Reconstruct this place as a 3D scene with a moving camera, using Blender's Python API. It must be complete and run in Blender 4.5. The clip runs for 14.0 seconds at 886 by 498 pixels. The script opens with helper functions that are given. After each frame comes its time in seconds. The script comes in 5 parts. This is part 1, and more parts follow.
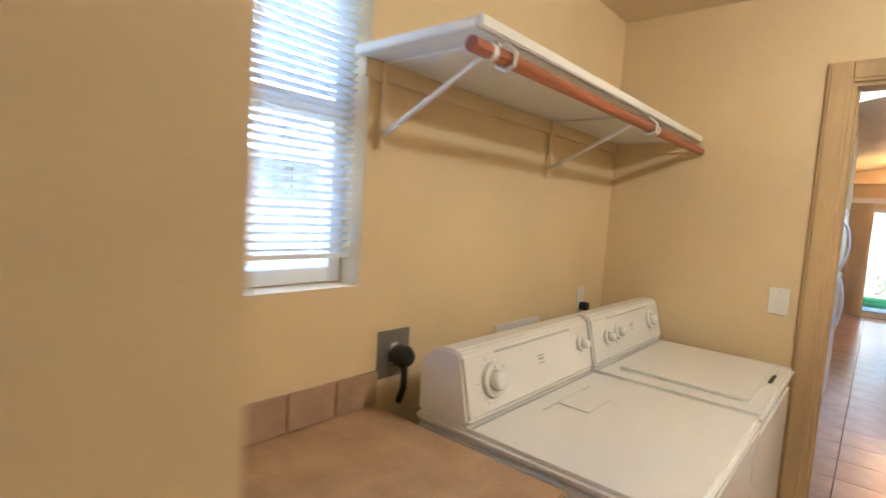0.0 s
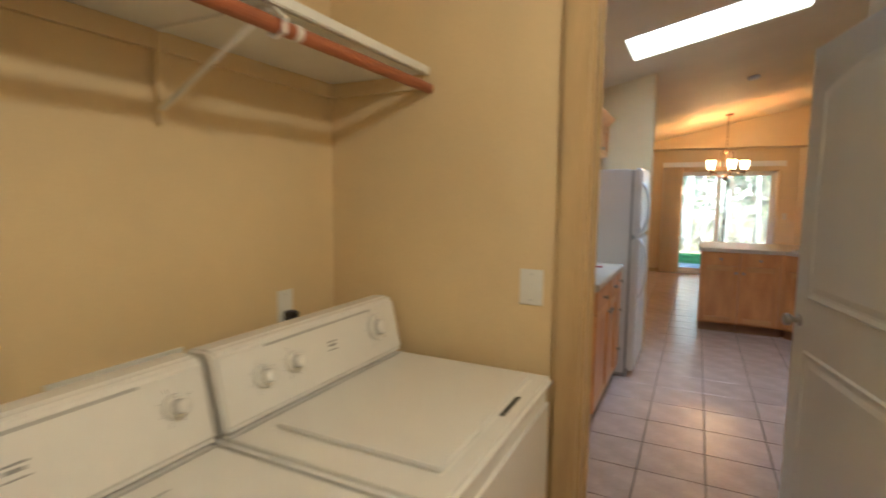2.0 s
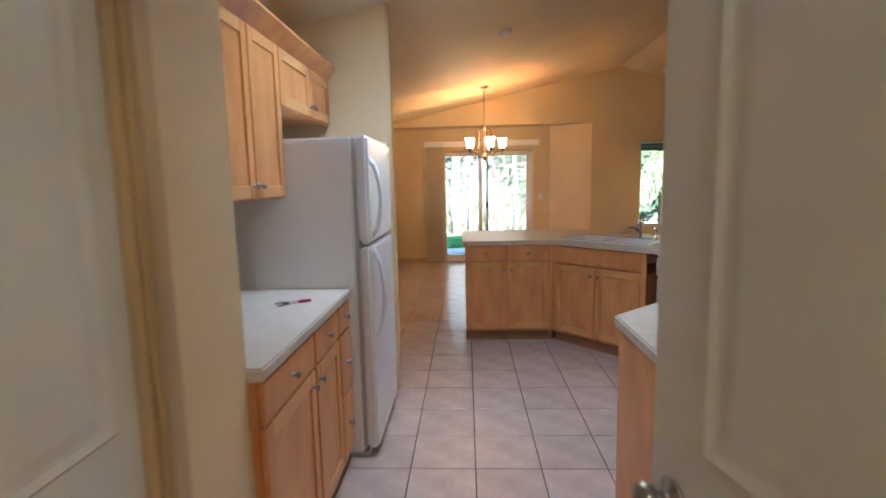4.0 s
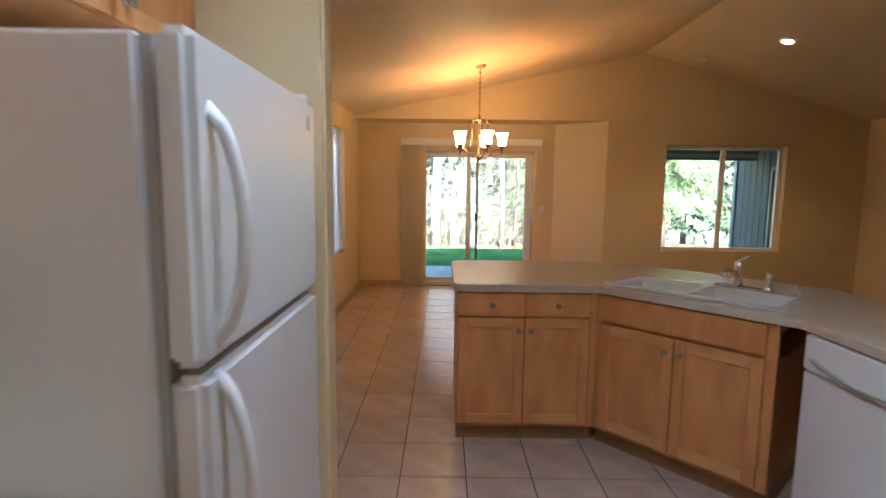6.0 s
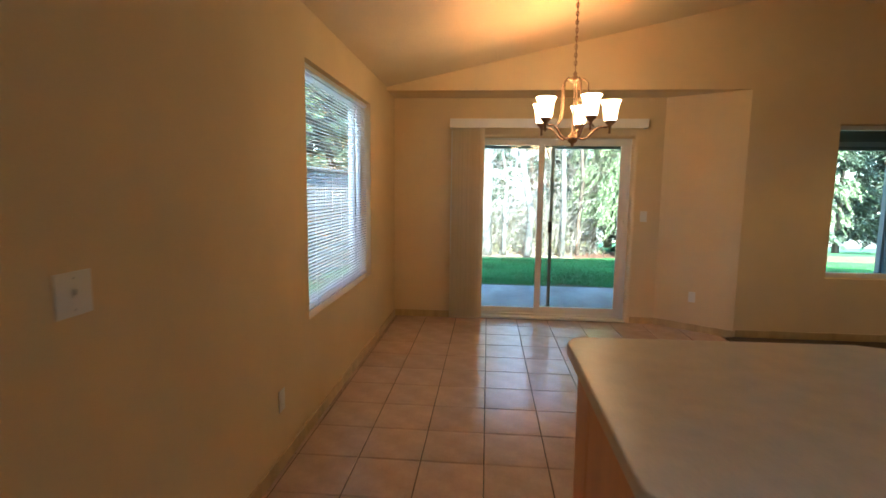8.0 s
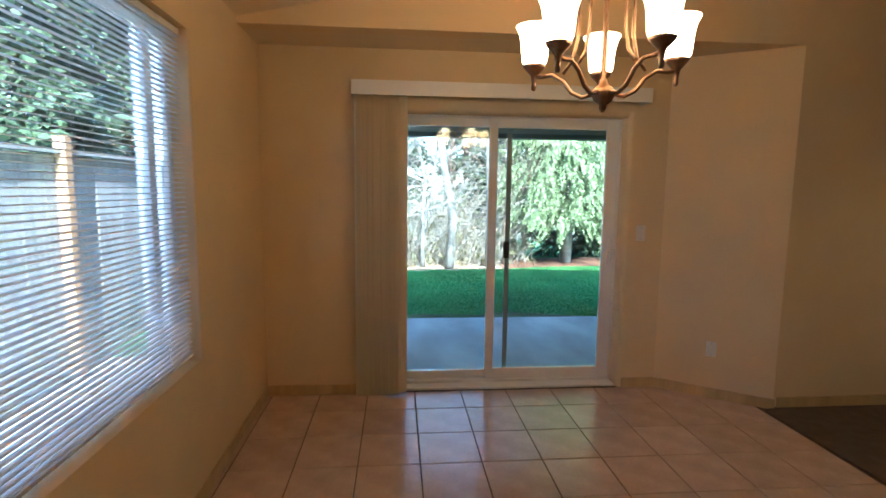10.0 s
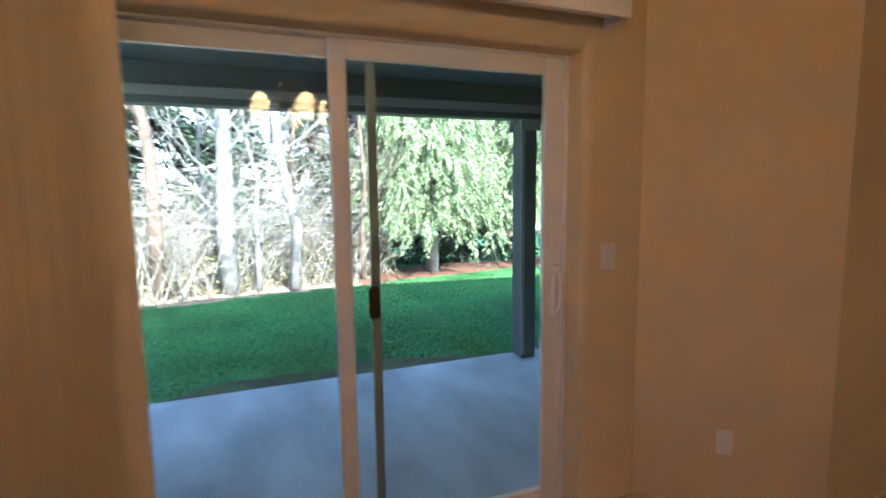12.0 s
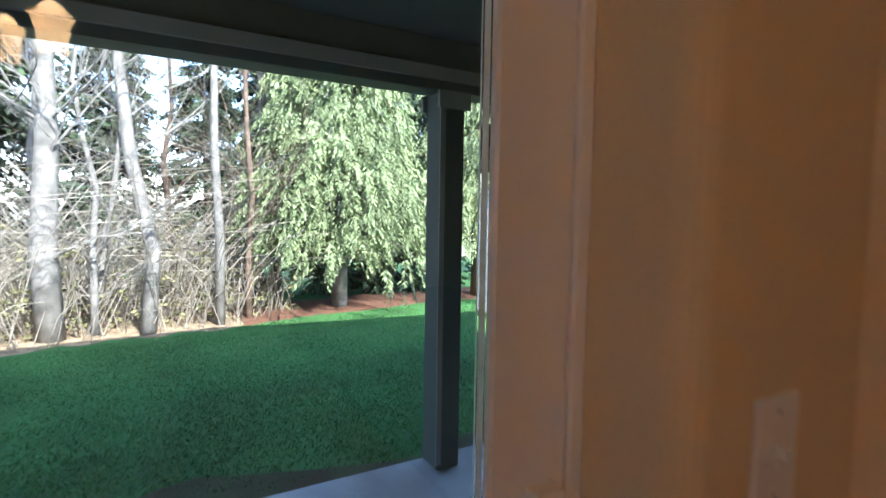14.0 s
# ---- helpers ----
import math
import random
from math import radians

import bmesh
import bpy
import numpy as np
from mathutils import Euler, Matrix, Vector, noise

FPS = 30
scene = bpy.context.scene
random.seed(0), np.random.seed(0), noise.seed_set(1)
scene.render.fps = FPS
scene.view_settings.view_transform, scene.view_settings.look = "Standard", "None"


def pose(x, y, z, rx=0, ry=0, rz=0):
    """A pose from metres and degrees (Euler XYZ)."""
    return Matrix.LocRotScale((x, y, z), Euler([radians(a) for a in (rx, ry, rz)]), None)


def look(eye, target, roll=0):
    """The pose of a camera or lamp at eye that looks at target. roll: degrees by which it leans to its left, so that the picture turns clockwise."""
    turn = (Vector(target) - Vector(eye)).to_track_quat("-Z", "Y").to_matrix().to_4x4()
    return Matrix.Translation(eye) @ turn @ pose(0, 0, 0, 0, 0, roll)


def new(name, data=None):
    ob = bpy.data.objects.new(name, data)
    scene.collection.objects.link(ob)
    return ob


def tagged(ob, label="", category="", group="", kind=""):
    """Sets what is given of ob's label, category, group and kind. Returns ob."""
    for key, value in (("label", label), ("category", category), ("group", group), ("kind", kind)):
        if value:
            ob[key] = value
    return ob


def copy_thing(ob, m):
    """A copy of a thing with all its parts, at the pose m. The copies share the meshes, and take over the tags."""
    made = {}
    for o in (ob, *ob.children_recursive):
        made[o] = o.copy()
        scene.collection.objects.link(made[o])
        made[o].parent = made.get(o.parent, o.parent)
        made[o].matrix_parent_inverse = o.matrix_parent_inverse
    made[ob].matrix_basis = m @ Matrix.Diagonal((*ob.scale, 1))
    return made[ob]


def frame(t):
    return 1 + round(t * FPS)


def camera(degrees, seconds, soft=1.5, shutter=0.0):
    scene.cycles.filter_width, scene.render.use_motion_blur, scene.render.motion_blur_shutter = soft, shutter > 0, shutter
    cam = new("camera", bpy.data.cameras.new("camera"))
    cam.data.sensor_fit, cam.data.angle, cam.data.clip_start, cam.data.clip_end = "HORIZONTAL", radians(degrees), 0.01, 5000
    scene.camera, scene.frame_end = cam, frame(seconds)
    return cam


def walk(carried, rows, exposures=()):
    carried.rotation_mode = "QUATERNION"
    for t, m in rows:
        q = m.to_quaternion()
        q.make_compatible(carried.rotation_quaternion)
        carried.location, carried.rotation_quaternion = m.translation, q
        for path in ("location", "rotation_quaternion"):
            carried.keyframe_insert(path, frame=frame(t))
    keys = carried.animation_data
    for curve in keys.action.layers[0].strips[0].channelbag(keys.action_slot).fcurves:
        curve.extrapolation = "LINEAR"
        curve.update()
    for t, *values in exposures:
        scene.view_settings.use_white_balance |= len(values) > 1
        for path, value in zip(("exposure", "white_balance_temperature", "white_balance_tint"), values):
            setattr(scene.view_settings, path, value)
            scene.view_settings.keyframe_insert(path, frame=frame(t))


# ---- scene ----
cam = camera(82.2, 14.0, shutter=0.5)
PATH = [
    (0, (0.122, 0.441, 1.511), (-1.173, 1.957, 1.350), 3.8),
    (0.5, (0.123, 0.737, 1.492), (-1.123, 2.292, 1.325), 3.3),
    (1, (0.148, 0.966, 1.501), (-1.040, 2.568, 1.358), 3.5),
    (1.5, (0.174, 1.173, 1.488), (-0.904, 2.848, 1.321), 2.1),
    (2, (0.283, 1.517, 1.489), (-0.604, 3.298, 1.284), 0.6),
    (2.5, (0.388, 1.827, 1.484), (-0.255, 3.706, 1.248), 0.1),
    (3, (0.398, 2.302, 1.477), (0.027, 4.251, 1.225), -0.7),
    (3.5, (0.412, 2.811, 1.489), (0.223, 4.784, 1.222), -1.5),
    (4, (0.376, 3.316, 1.489), (0.281, 5.296, 1.228), -1.3),
    (4.2, (0.378, 3.514, 1.499), (0.301, 5.495, 1.235), -1.5),
    (6.3, (0.268, 5.412, 1.479), (0.267, 7.399, 1.243), 0.8),
    (6.5, (0.278, 5.644, 1.464), (0.239, 7.629, 1.226), 0.7),
    (7, (0.279, 6.157, 1.452), (0.125, 8.136, 1.211), 0.9),
    (7.2, (0.251, 6.351, 1.470), (0.067, 8.328, 1.230), 0.8),
    (9.3, (-0.167, 8.408, 1.470), (-0.156, 10.394, 1.233), 0.9),
    (9.5, (-0.158, 8.639, 1.501), (-0.082, 10.622, 1.250), 1.3),
    (10, (-0.068, 9.161, 1.505), (0.111, 11.138, 1.267), 0.7),
    (10.5, (-0.121, 9.636, 1.495), (0.199, 11.597, 1.265), -0.4),
    (11, (-0.062, 10.093, 1.483), (0.331, 12.043, 1.280), -1.5),
    (11.5, (0.086, 10.601, 1.501), (0.628, 12.514, 1.278), -0.6),
    (12, (0.300, 11.042, 1.479), (1.024, 12.892, 1.248), -0.7),
    (12.5, (0.551, 11.496, 1.459), (1.411, 13.287, 1.232), 0.4),
    (13, (0.798, 11.878, 1.478), (1.740, 13.629, 1.260), 1.0),
    (13.5, (1.046, 12.242, 1.409), (2.012, 13.985, 1.245), 1.3),
    (14, (1.230, 12.532, 1.411), (2.214, 14.268, 1.273), 0.9),
]
walk(cam, [(t, look(e, g, r)) for t, e, g, r in PATH],
     [(0.0, 4.6, 5050, 8), (0.5, 3.9, 5150, 8), (1.0, 3.85, 5350, 8), (1.5, 4.1, 5500, 6), (2.0, 4.15, 5450, 4), (2.5, 4.2, 5300, 4), (3.0, 4.25, 5150, 4),
      (4.0, 4.35, 5200, 6), (6.5, 4.0, 5500, 4), (7.0, 3.9, 5500, 2), (9.5, 3.6, 4700, -1), (10.0, 3.5, 4850, 0), (11.0, 3.5, 5500, 4),
      (12.0, 3.45, 5200, 9), (12.5, 3.3, 5250, 12), (14.0, 2.7, 5600, 16)])

# ---------------------------------------------------------------- light
SUN_EL = radians(41)   # the sun stands behind the house, towards -y
world = bpy.data.worlds.new("sky")
world.use_nodes = True
scene.world = world
wn = world.node_tree.nodes
sky = wn.new("ShaderNodeTexSky")
sky.sky_type = 'NISHITA'
sky.sun_disc = False
sky.sun_elevation = SUN_EL
sky.sun_rotation = radians(180 - 11)
wn["Background"].inputs["Strength"].default_value = 0.15
world.node_tree.links.new(sky.outputs[0], wn["Background"].inputs["Color"])
sun_data = bpy.data.lights.new("sun", 'SUN')
sun_data.energy, sun_data.angle, sun_data.color = 3.0, radians(0.5), (1.0, 0.93, 0.82)
sun = new("sun", sun_data)
sun.matrix_basis = look((0, 0, 0), (-0.2 * math.cos(SUN_EL), math.cos(SUN_EL), -math.sin(SUN_EL)))
sun.location = (0, -20, 20)


def lamp(name, place, watts, colour, size=0.05):
    d = bpy.data.lights.new(name, 'POINT')
    d.energy, d.color, d.shadow_soft_size = watts, colour, size
    ob = new(name, d)
    ob.location = place
    return ob


WARM = (1.0, 0.60, 0.25)
LAUNDRY_LAMP = (0.80, 1.95, 2.36)
CHAND = (0.655, 10.95)
LIVING_LAMP = (3.95, 10.8, 3.05)
lamp("laundry_bulb", LAUNDRY_LAMP, 1.75, (1.0, 0.86, 0.65), 0.045)
d = bpy.data.lights.new("recessed_bulb", 'SPOT')
d.energy, d.color, d.spot_size, d.spot_blend, d.shadow_soft_size = 3.2, WARM, radians(120), 0.6, 0.05
living_bulb = new("recessed_bulb", d)
living_bulb.location = (LIVING_LAMP[0], LIVING_LAMP[1], LIVING_LAMP[2] - 0.05)


def sky_panel(name, m, w, h, watts, colour=(0.82, 0.91, 1.0)):
    """Daylight that enters through an opening: an area lamp in its plane, shining along -z of m."""
    d = bpy.data.lights.new(name, 'AREA')
    d.shape, d.size, d.size_y, d.energy, d.color = 'RECTANGLE', w, h, watts, colour
    ob = new(name, d)
    ob.matrix_basis = m
    return ob


sky_panel("skylight_daylight", pose(0.345, 5.885, 3.30), 1.15, 0.58, 2.3)

# ---------------------------------------------------------------- materials
def mat(name, colour, rough=0.5, metal=0.0, var=0.08, scale=6.0, fine=0.0, fine_scale=150.0, bump=0.0, bump_scale=200.0,
        object_random=0.0, spec=0.5, colour2=None, stretch=(1, 1, 1), emit=0.0, coat=0.0, island=0.0):
    m = bpy.data.materials.new(name)
    m.use_nodes = True
    nt = m.node_tree
    n, l = nt.nodes, nt.links
    b = n["Principled BSDF"]
    b.inputs["Roughness"].default_value = rough
    b.inputs["Metallic"].default_value = metal
    b.inputs["Specular IOR Level"].default_value = spec
    b.inputs["Coat Weight"].default_value = coat
    co = n.new("ShaderNodeTexCoord")
    mp = n.new("ShaderNodeMapping")
    mp.inputs["Scale"].default_value = stretch
    l.new(co.outputs["Object"], mp.inputs["Vector"])
    no = n.new("ShaderNodeTexNoise")
    no.inputs["Scale"].default_value = scale
    no.inputs["Detail"].default_value = 5
    l.new(mp.outputs[0], no.inputs["Vector"])
    c2 = colour2 or tuple(c * (1 - 2.2 * var) for c in colour)
    mix = n.new("ShaderNodeMix")
    mix.data_type = 'RGBA'
    mix.inputs[6].default_value = (*c2, 1)
    mix.inputs[7].default_value = (*tuple(min(1, c * (1 + var * 0.6)) for c in colour), 1)
    ramp = n.new("ShaderNodeMapRange")
    ramp.inputs["From Min"].default_value, ramp.inputs["From Max"].default_value = 0.3, 0.7
    l.new(no.outputs["Fac"], ramp.inputs["Value"])
    l.new(ramp.outputs[0], mix.inputs[0])
    out = mix.outputs[2]
    if fine:
        f = n.new("ShaderNodeTexNoise")
        f.inputs["Scale"].default_value = fine_scale
        f.inputs["Detail"].default_value = 2
        l.new(mp.outputs[0], f.inputs["Vector"])
        hs = n.new("ShaderNodeHueSaturation")
        r2 = n.new("ShaderNodeMapRange")
        r2.inputs["From Min"].default_value, r2.inputs["From Max"].default_value = 0.25, 0.75
        r2.inputs["To Min"].default_value, r2.inputs["To Max"].default_value = 1 - fine, 1 + fine
        l.new(f.outputs["Fac"], r2.inputs["Value"])
        l.new(r2.outputs[0], hs.inputs["Value"])
        l.new(out, hs.inputs["Color"])
        out = hs.outputs[0]
    if object_random or island:
        if island:
            oi = n.new("ShaderNodeNewGeometry").outputs["Random Per Island"]
        else:
            oi = n.new("ShaderNodeObjectInfo").outputs["Random"]
        hs = n.new("ShaderNodeHueSaturation")
        r3 = n.new("ShaderNodeMapRange")
        k = object_random or island
        r3.inputs["To Min"].default_value, r3.inputs["To Max"].default_value = 1 - k, 1 + k
        l.new(oi, r3.inputs["Value"])
        l.new(r3.outputs[0], hs.inputs["Value"])
        l.new(out, hs.inputs["Color"])
        out = hs.outputs[0]
    l.new(out, b.inputs["Base Color"])
    rr = n.new("ShaderNodeMapRange")
    rr.inputs["To Min"].default_value, rr.inputs["To Max"].default_value = max(0.02, rough - 0.02), min(1, rough + 0.02)
    l.new(no.outputs["Fac"], rr.inputs["Value"])
    l.new(rr.outputs[0], b.inputs["Roughness"])
    if bump:
        bn = n.new("ShaderNodeTexNoise")
        bn.inputs["Scale"].default_value = bump_scale
        bn.inputs["Detail"].default_value = 3
        l.new(mp.outputs[0], bn.inputs["Vector"])
        bp = n.new("ShaderNodeBump")
        bp.inputs["Strength"].default_value = bump
        bp.inputs["Distance"].default_value = 0.004
        l.new(bn.outputs["Fac"], bp.inputs["Height"])
        l.new(bp.outputs[0], b.inputs["Normal"])
    if emit:
        b.inputs["Emission Color"].default_value = (*colour, 1)
        b.inputs["Emission Strength"].default_value = emit
    return m


def glass_mat(name, tint=(1, 1, 1), rough=0.0, ior=1.45):
    m = bpy.data.materials.new(name)
    m.use_nodes = True
    b = m.node_tree.nodes["Principled BSDF"]
    b.inputs["Base Color"].default_value = (*tint, 1)
    b.inputs["Transmission Weight"].default_value = 1
    b.inputs["Roughness"].default_value = rough
    b.inputs["IOR"].default_value = ior
    return m


M_WALL = mat("wall_paint", (0.74, 0.58, 0.335), 0.75, var=0.03, scale=2.0, fine=0.02, bump=0.10, bump_scale=150)
M_CEIL = mat("ceiling_paint", (0.74, 0.61, 0.40), 0.62, var=0.03, scale=2.0, fine=0.03, bump=0.7, bump_scale=60)
M_CASING = mat("stained_casing", (0.56, 0.40, 0.20), 0.42, var=0.12, scale=9, stretch=(1, 1, 0.12), fine=0.05, fine_scale=90, bump=0.05)
M_DOOR = mat("white_door_paint", (0.74, 0.72, 0.66), 0.42, var=0.02, scale=3, bump=0.05, bump_scale=60)
M_TILE = mat("beige_floor_tile", (0.555, 0.405, 0.322), 0.21, var=0.08, scale=7, fine=0.05, fine_scale=60, bump=0.08, bump_scale=40, object_random=0.06)
M_GROUT = mat("floor_grout", (0.10, 0.075, 0.055), 0.9, var=0.1, scale=20)
M_CARPET = mat("brown_carpet", (0.11, 0.075, 0.05), 0.95, var=0.15, scale=12, fine=0.3, fine_scale=300, bump=1.0, bump_scale=400)
M_MAPLE = mat("maple_veneer", (0.69, 0.325, 0.108), 0.33, var=0.09, scale=6, stretch=(1.6, 1.6, 0.5), colour2=(0.57, 0.235, 0.072), fine=0.05, fine_scale=60, bump=0.03, object_random=0.05)
M_MAPLE_H = mat("maple_rail", (0.70, 0.37, 0.135), 0.30, var=0.09, scale=6, stretch=(0.4, 0.4, 2.2), colour2=(0.60, 0.28, 0.095), fine=0.05, fine_scale=60, bump=0.03, object_random=0.05)
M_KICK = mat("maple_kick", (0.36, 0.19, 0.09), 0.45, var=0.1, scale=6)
M_LAM = mat("grey_beige_laminate", (0.60, 0.51, 0.40), 0.32, var=0.05, scale=14, fine=0.07, fine_scale=120)
M_LAM2 = mat("tan_laminate", (0.50, 0.33, 0.19), 0.38, var=0.1, scale=10, fine=0.08, fine_scale=90)
M_SPLASH = mat("tan_splash_tile", (0.42, 0.28, 0.18), 0.35, var=0.12, scale=9, fine=0.08, fine_scale=80, object_random=0.06)
M_WHITE = mat("white_enamel", (0.80, 0.79, 0.77), 0.22, var=0.01, scale=3, bump=0.02, bump_scale=300)
M_FRIDGE = mat("white_pebbled_enamel", (0.78, 0.77, 0.76), 0.33, var=0.01, scale=3, bump=0.25, bump_scale=350)
M_SINK = mat("white_sink", (0.84, 0.83, 0.80), 0.15, var=0.01)
M_PLASTIC = mat("white_plastic", (0.78, 0.77, 0.73), 0.4, var=0.01)
M_VINYL = mat("white_vinyl", (0.80, 0.79, 0.76), 0.35, var=0.015)
M_VANE = mat("cream_vane", (0.80, 0.68, 0.48), 0.6, var=0.04, scale=20, stretch=(8, 8, 0.3), bump=0.1)
M_SLAT = mat("white_slat", (0.80, 0.80, 0.78), 0.4, var=0.01)
M_GREYP = mat("grey_plastic", (0.45, 0.45, 0.45), 0.4, var=0.02)
M_RAIL = mat("grey_anodised_rail", (0.28, 0.31, 0.29), 0.5, var=0.03)
M_BLACK = mat("black_plastic", (0.02, 0.02, 0.02), 0.4, var=0.05)
M_NICKEL = mat("brushed_nickel", (0.40, 0.37, 0.33), 0.28, metal=1, var=0.04)
M_BRONZE = mat("antique_bronze", (0.32, 0.20, 0.12), 0.38, metal=1, var=0.15, scale=30)
M_CHROME = mat("chrome", (0.75, 0.75, 0.76), 0.1, metal=1, var=0.02)
M_STEEL = mat("steel_plate", (0.36, 0.36, 0.35), 0.4, metal=0.8, var=0.05)
M_ROD = mat("stained_rod", (0.38, 0.12, 0.05), 0.4, var=0.12, scale=12, stretch=(3, 0.3, 3))
M_SHELF = mat("white_shelf_paint", (0.78, 0.76, 0.70), 0.45, var=0.02)
M_RED = mat("red_plastic", (0.35, 0.02, 0.04), 0.4)
M_SHADE = mat("lit_glass_shade", (1.0, 0.57, 0.24), 0.4, var=0.02, emit=1.9)
M_BULB = mat("lit_bulb", (1.0, 0.85, 0.6), 0.4, emit=3.2)
M_PATIO = mat("patio_concrete", (0.37, 0.38, 0.39), 0.75, var=0.22, scale=1.9, stretch=(1, 0.45, 1), fine=0.10, fine_scale=70, bump=0.3, bump_scale=90)
M_GREEN = mat("green_grey_paint", (0.13, 0.158, 0.15), 0.6, var=0.04, scale=4, bump=0.1)
M_TRIMG = mat("pale_green_trim", (0.36, 0.38, 0.35), 0.55, var=0.04, scale=4, bump=0.1)
M_LAWN = mat("lawn_soil", (0.062, 0.165, 0.052), 0.95, var=0.2, scale=1.1, fine=0.15, fine_scale=120, spec=0.1, colour2=(0.05, 0.095, 0.04))
M_GRASS = mat("grass_blade", (0.095, 0.25, 0.072), 0.8, var=0.22, scale=0.9, island=0.10, spec=0.15)
M_SOIL = mat("mossy_soil", (0.075, 0.095, 0.04), 0.95, scale=3.0, fine=0.3, fine_scale=90, bump=1.0, bump_scale=60, spec=0.1, colour2=(0.05, 0.04, 0.03))
M_GRAVEL = mat("pale_gravel", (0.55, 0.55, 0.54), 0.9, var=0.25, scale=40, fine=0.2, fine_scale=90, bump=1.0, bump_scale=60)
M_BARKDUST = mat("bark_mulch", (0.16, 0.07, 0.035), 0.95, var=0.3, scale=15, fine=0.3, fine_scale=80, bump=1.0, bump_scale=70)
M_LITTER = mat("leaf_litter", (0.36, 0.27, 0.17), 0.95, var=0.25, scale=9, fine=0.3, fine_scale=70, bump=1.0, bump_scale=60, spec=0.1)
M_FENCE = mat("weathered_cedar_board", (0.34, 0.34, 0.335), 0.85, var=0.2, scale=6, stretch=(4, 4, 0.4), fine=0.12, fine_scale=60, bump=0.3, object_random=0.15)
M_POSTW = mat("new_cedar_post", (0.36, 0.22, 0.12), 0.8, var=0.12, scale=6, stretch=(4, 4, 0.4))
M_BARK = mat("pale_alder_bark", (0.25, 0.235, 0.21), 0.9, var=0.25, scale=6, fine=0.2, fine_scale=40, bump=0.5, bump_scale=30)
M_BARKD = mat("brown_bark", (0.17, 0.12, 0.085), 0.95, var=0.25, scale=6, fine=0.2, fine_scale=40, bump=0.8, bump_scale=25)
M_TWIG = mat("bare_twig", (0.40, 0.35, 0.28), 0.9, var=0.2, scale=3, island=0.3)
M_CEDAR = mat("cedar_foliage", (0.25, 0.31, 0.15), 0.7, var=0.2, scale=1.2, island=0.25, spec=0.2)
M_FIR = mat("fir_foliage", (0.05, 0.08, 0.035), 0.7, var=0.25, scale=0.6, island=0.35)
M_SHRUB = mat("brush_foliage", (0.22, 0.21, 0.09), 0.7, var=0.3, scale=0.8, island=0.4)
M_ROOF = mat("roof_shingle", (0.08, 0.08, 0.085), 0.9, var=0.2, scale=8, fine=0.2)
M_SHAFT = mat("white_shaft_paint", (0.82, 0.82, 0.80), 0.6, var=0.02)
M_GLASS = glass_mat("window_glass")
M_TINT = glass_mat("door_glass", (0.95, 0.98, 0.96), ior=1.3)
M_INK = mat("grey_print", (0.30, 0.30, 0.31), 0.5)


# ---------------------------------------------------------------- building helpers
def world_of(ob):
    m = ob.matrix_basis.copy()
    if ob.parent:
        m = world_of(ob.parent) @ ob.matrix_parent_inverse @ m
    return m


def mesh_of(name, bm, material, smooth=False):
    me = bpy.data.meshes.new(name)
    bmesh.ops.recalc_face_normals(bm, faces=bm.faces)
    bm.to_mesh(me)
    bm.free()
    me.materials.append(material)
    if smooth:
        for p in me.polygons:
            p.use_smooth = True
    return me


def part(name, bm, material, parent=None, label="", smooth=False, bevel=0.0, seg=2):
    """Links a bmesh, built in world metres, as one mesh object under parent."""
    if bevel:
        bmesh.ops.bevel(bm, geom=list(bm.edges), offset=bevel, segments=seg, affect='EDGES', clamp_overlap=True)
    ob = new(name, mesh_of(name, bm, material, smooth))
    if parent:
        ob.parent = parent
        ob.matrix_parent_inverse = world_of(parent).inverted()
    if label:
        tagged(ob, label)
    return ob


def piece(name, me, parent, m):
    """An object of its own on shared mesh data, at the world pose m."""
    ob = new(name, me)
    ob.parent = parent
    ob.matrix_parent_inverse = world_of(parent).inverted()
    ob.matrix_basis = m
    return ob


def thing(name, place, label, category, group=""):
    e = new(name)
    e.location = place
    e.empty_display_size = 0.1
    return tagged(e, label, category, group)


def structure(ob, label, category=""):
    return tagged(ob, label, category or ob.name.split("_")[0], kind="structure")


def bx(bm, x0, y0, z0, x1, y1, z1, m=None):
    co = [(x, y, z) for z in (z0, z1) for y in (y0, y1) for x in (x0, x1)]
    v = [bm.verts.new(m @ Vector(c) if m else c) for c in co]
    for f in ((0, 2, 3, 1), (4, 5, 7, 6), (0, 1, 5, 4), (1, 3, 7, 5), (3, 2, 6, 7), (2, 0, 4, 6)):
        bm.faces.new([v[i] for i in f])
    return bm


def box(*a):
    return bx(bmesh.new(), *a)


def prism(bm, pts, z0, z1, m=None):
    """An upright prism on a polygon of (x, y); m lays it elsewhere."""
    lo = [bm.verts.new(m @ Vector((x, y, z0)) if m else (x, y, z0)) for x, y in pts]
    hi = [bm.verts.new(m @ Vector((x, y, z1)) if m else (x, y, z1)) for x, y in pts]
    k = len(pts)
    bm.faces.new(lo[::-1])
    bm.faces.new(hi)
    for i in range(k):
        bm.faces.new((lo[i], lo[(i + 1) % k], hi[(i + 1) % k], hi[i]))
    return bm


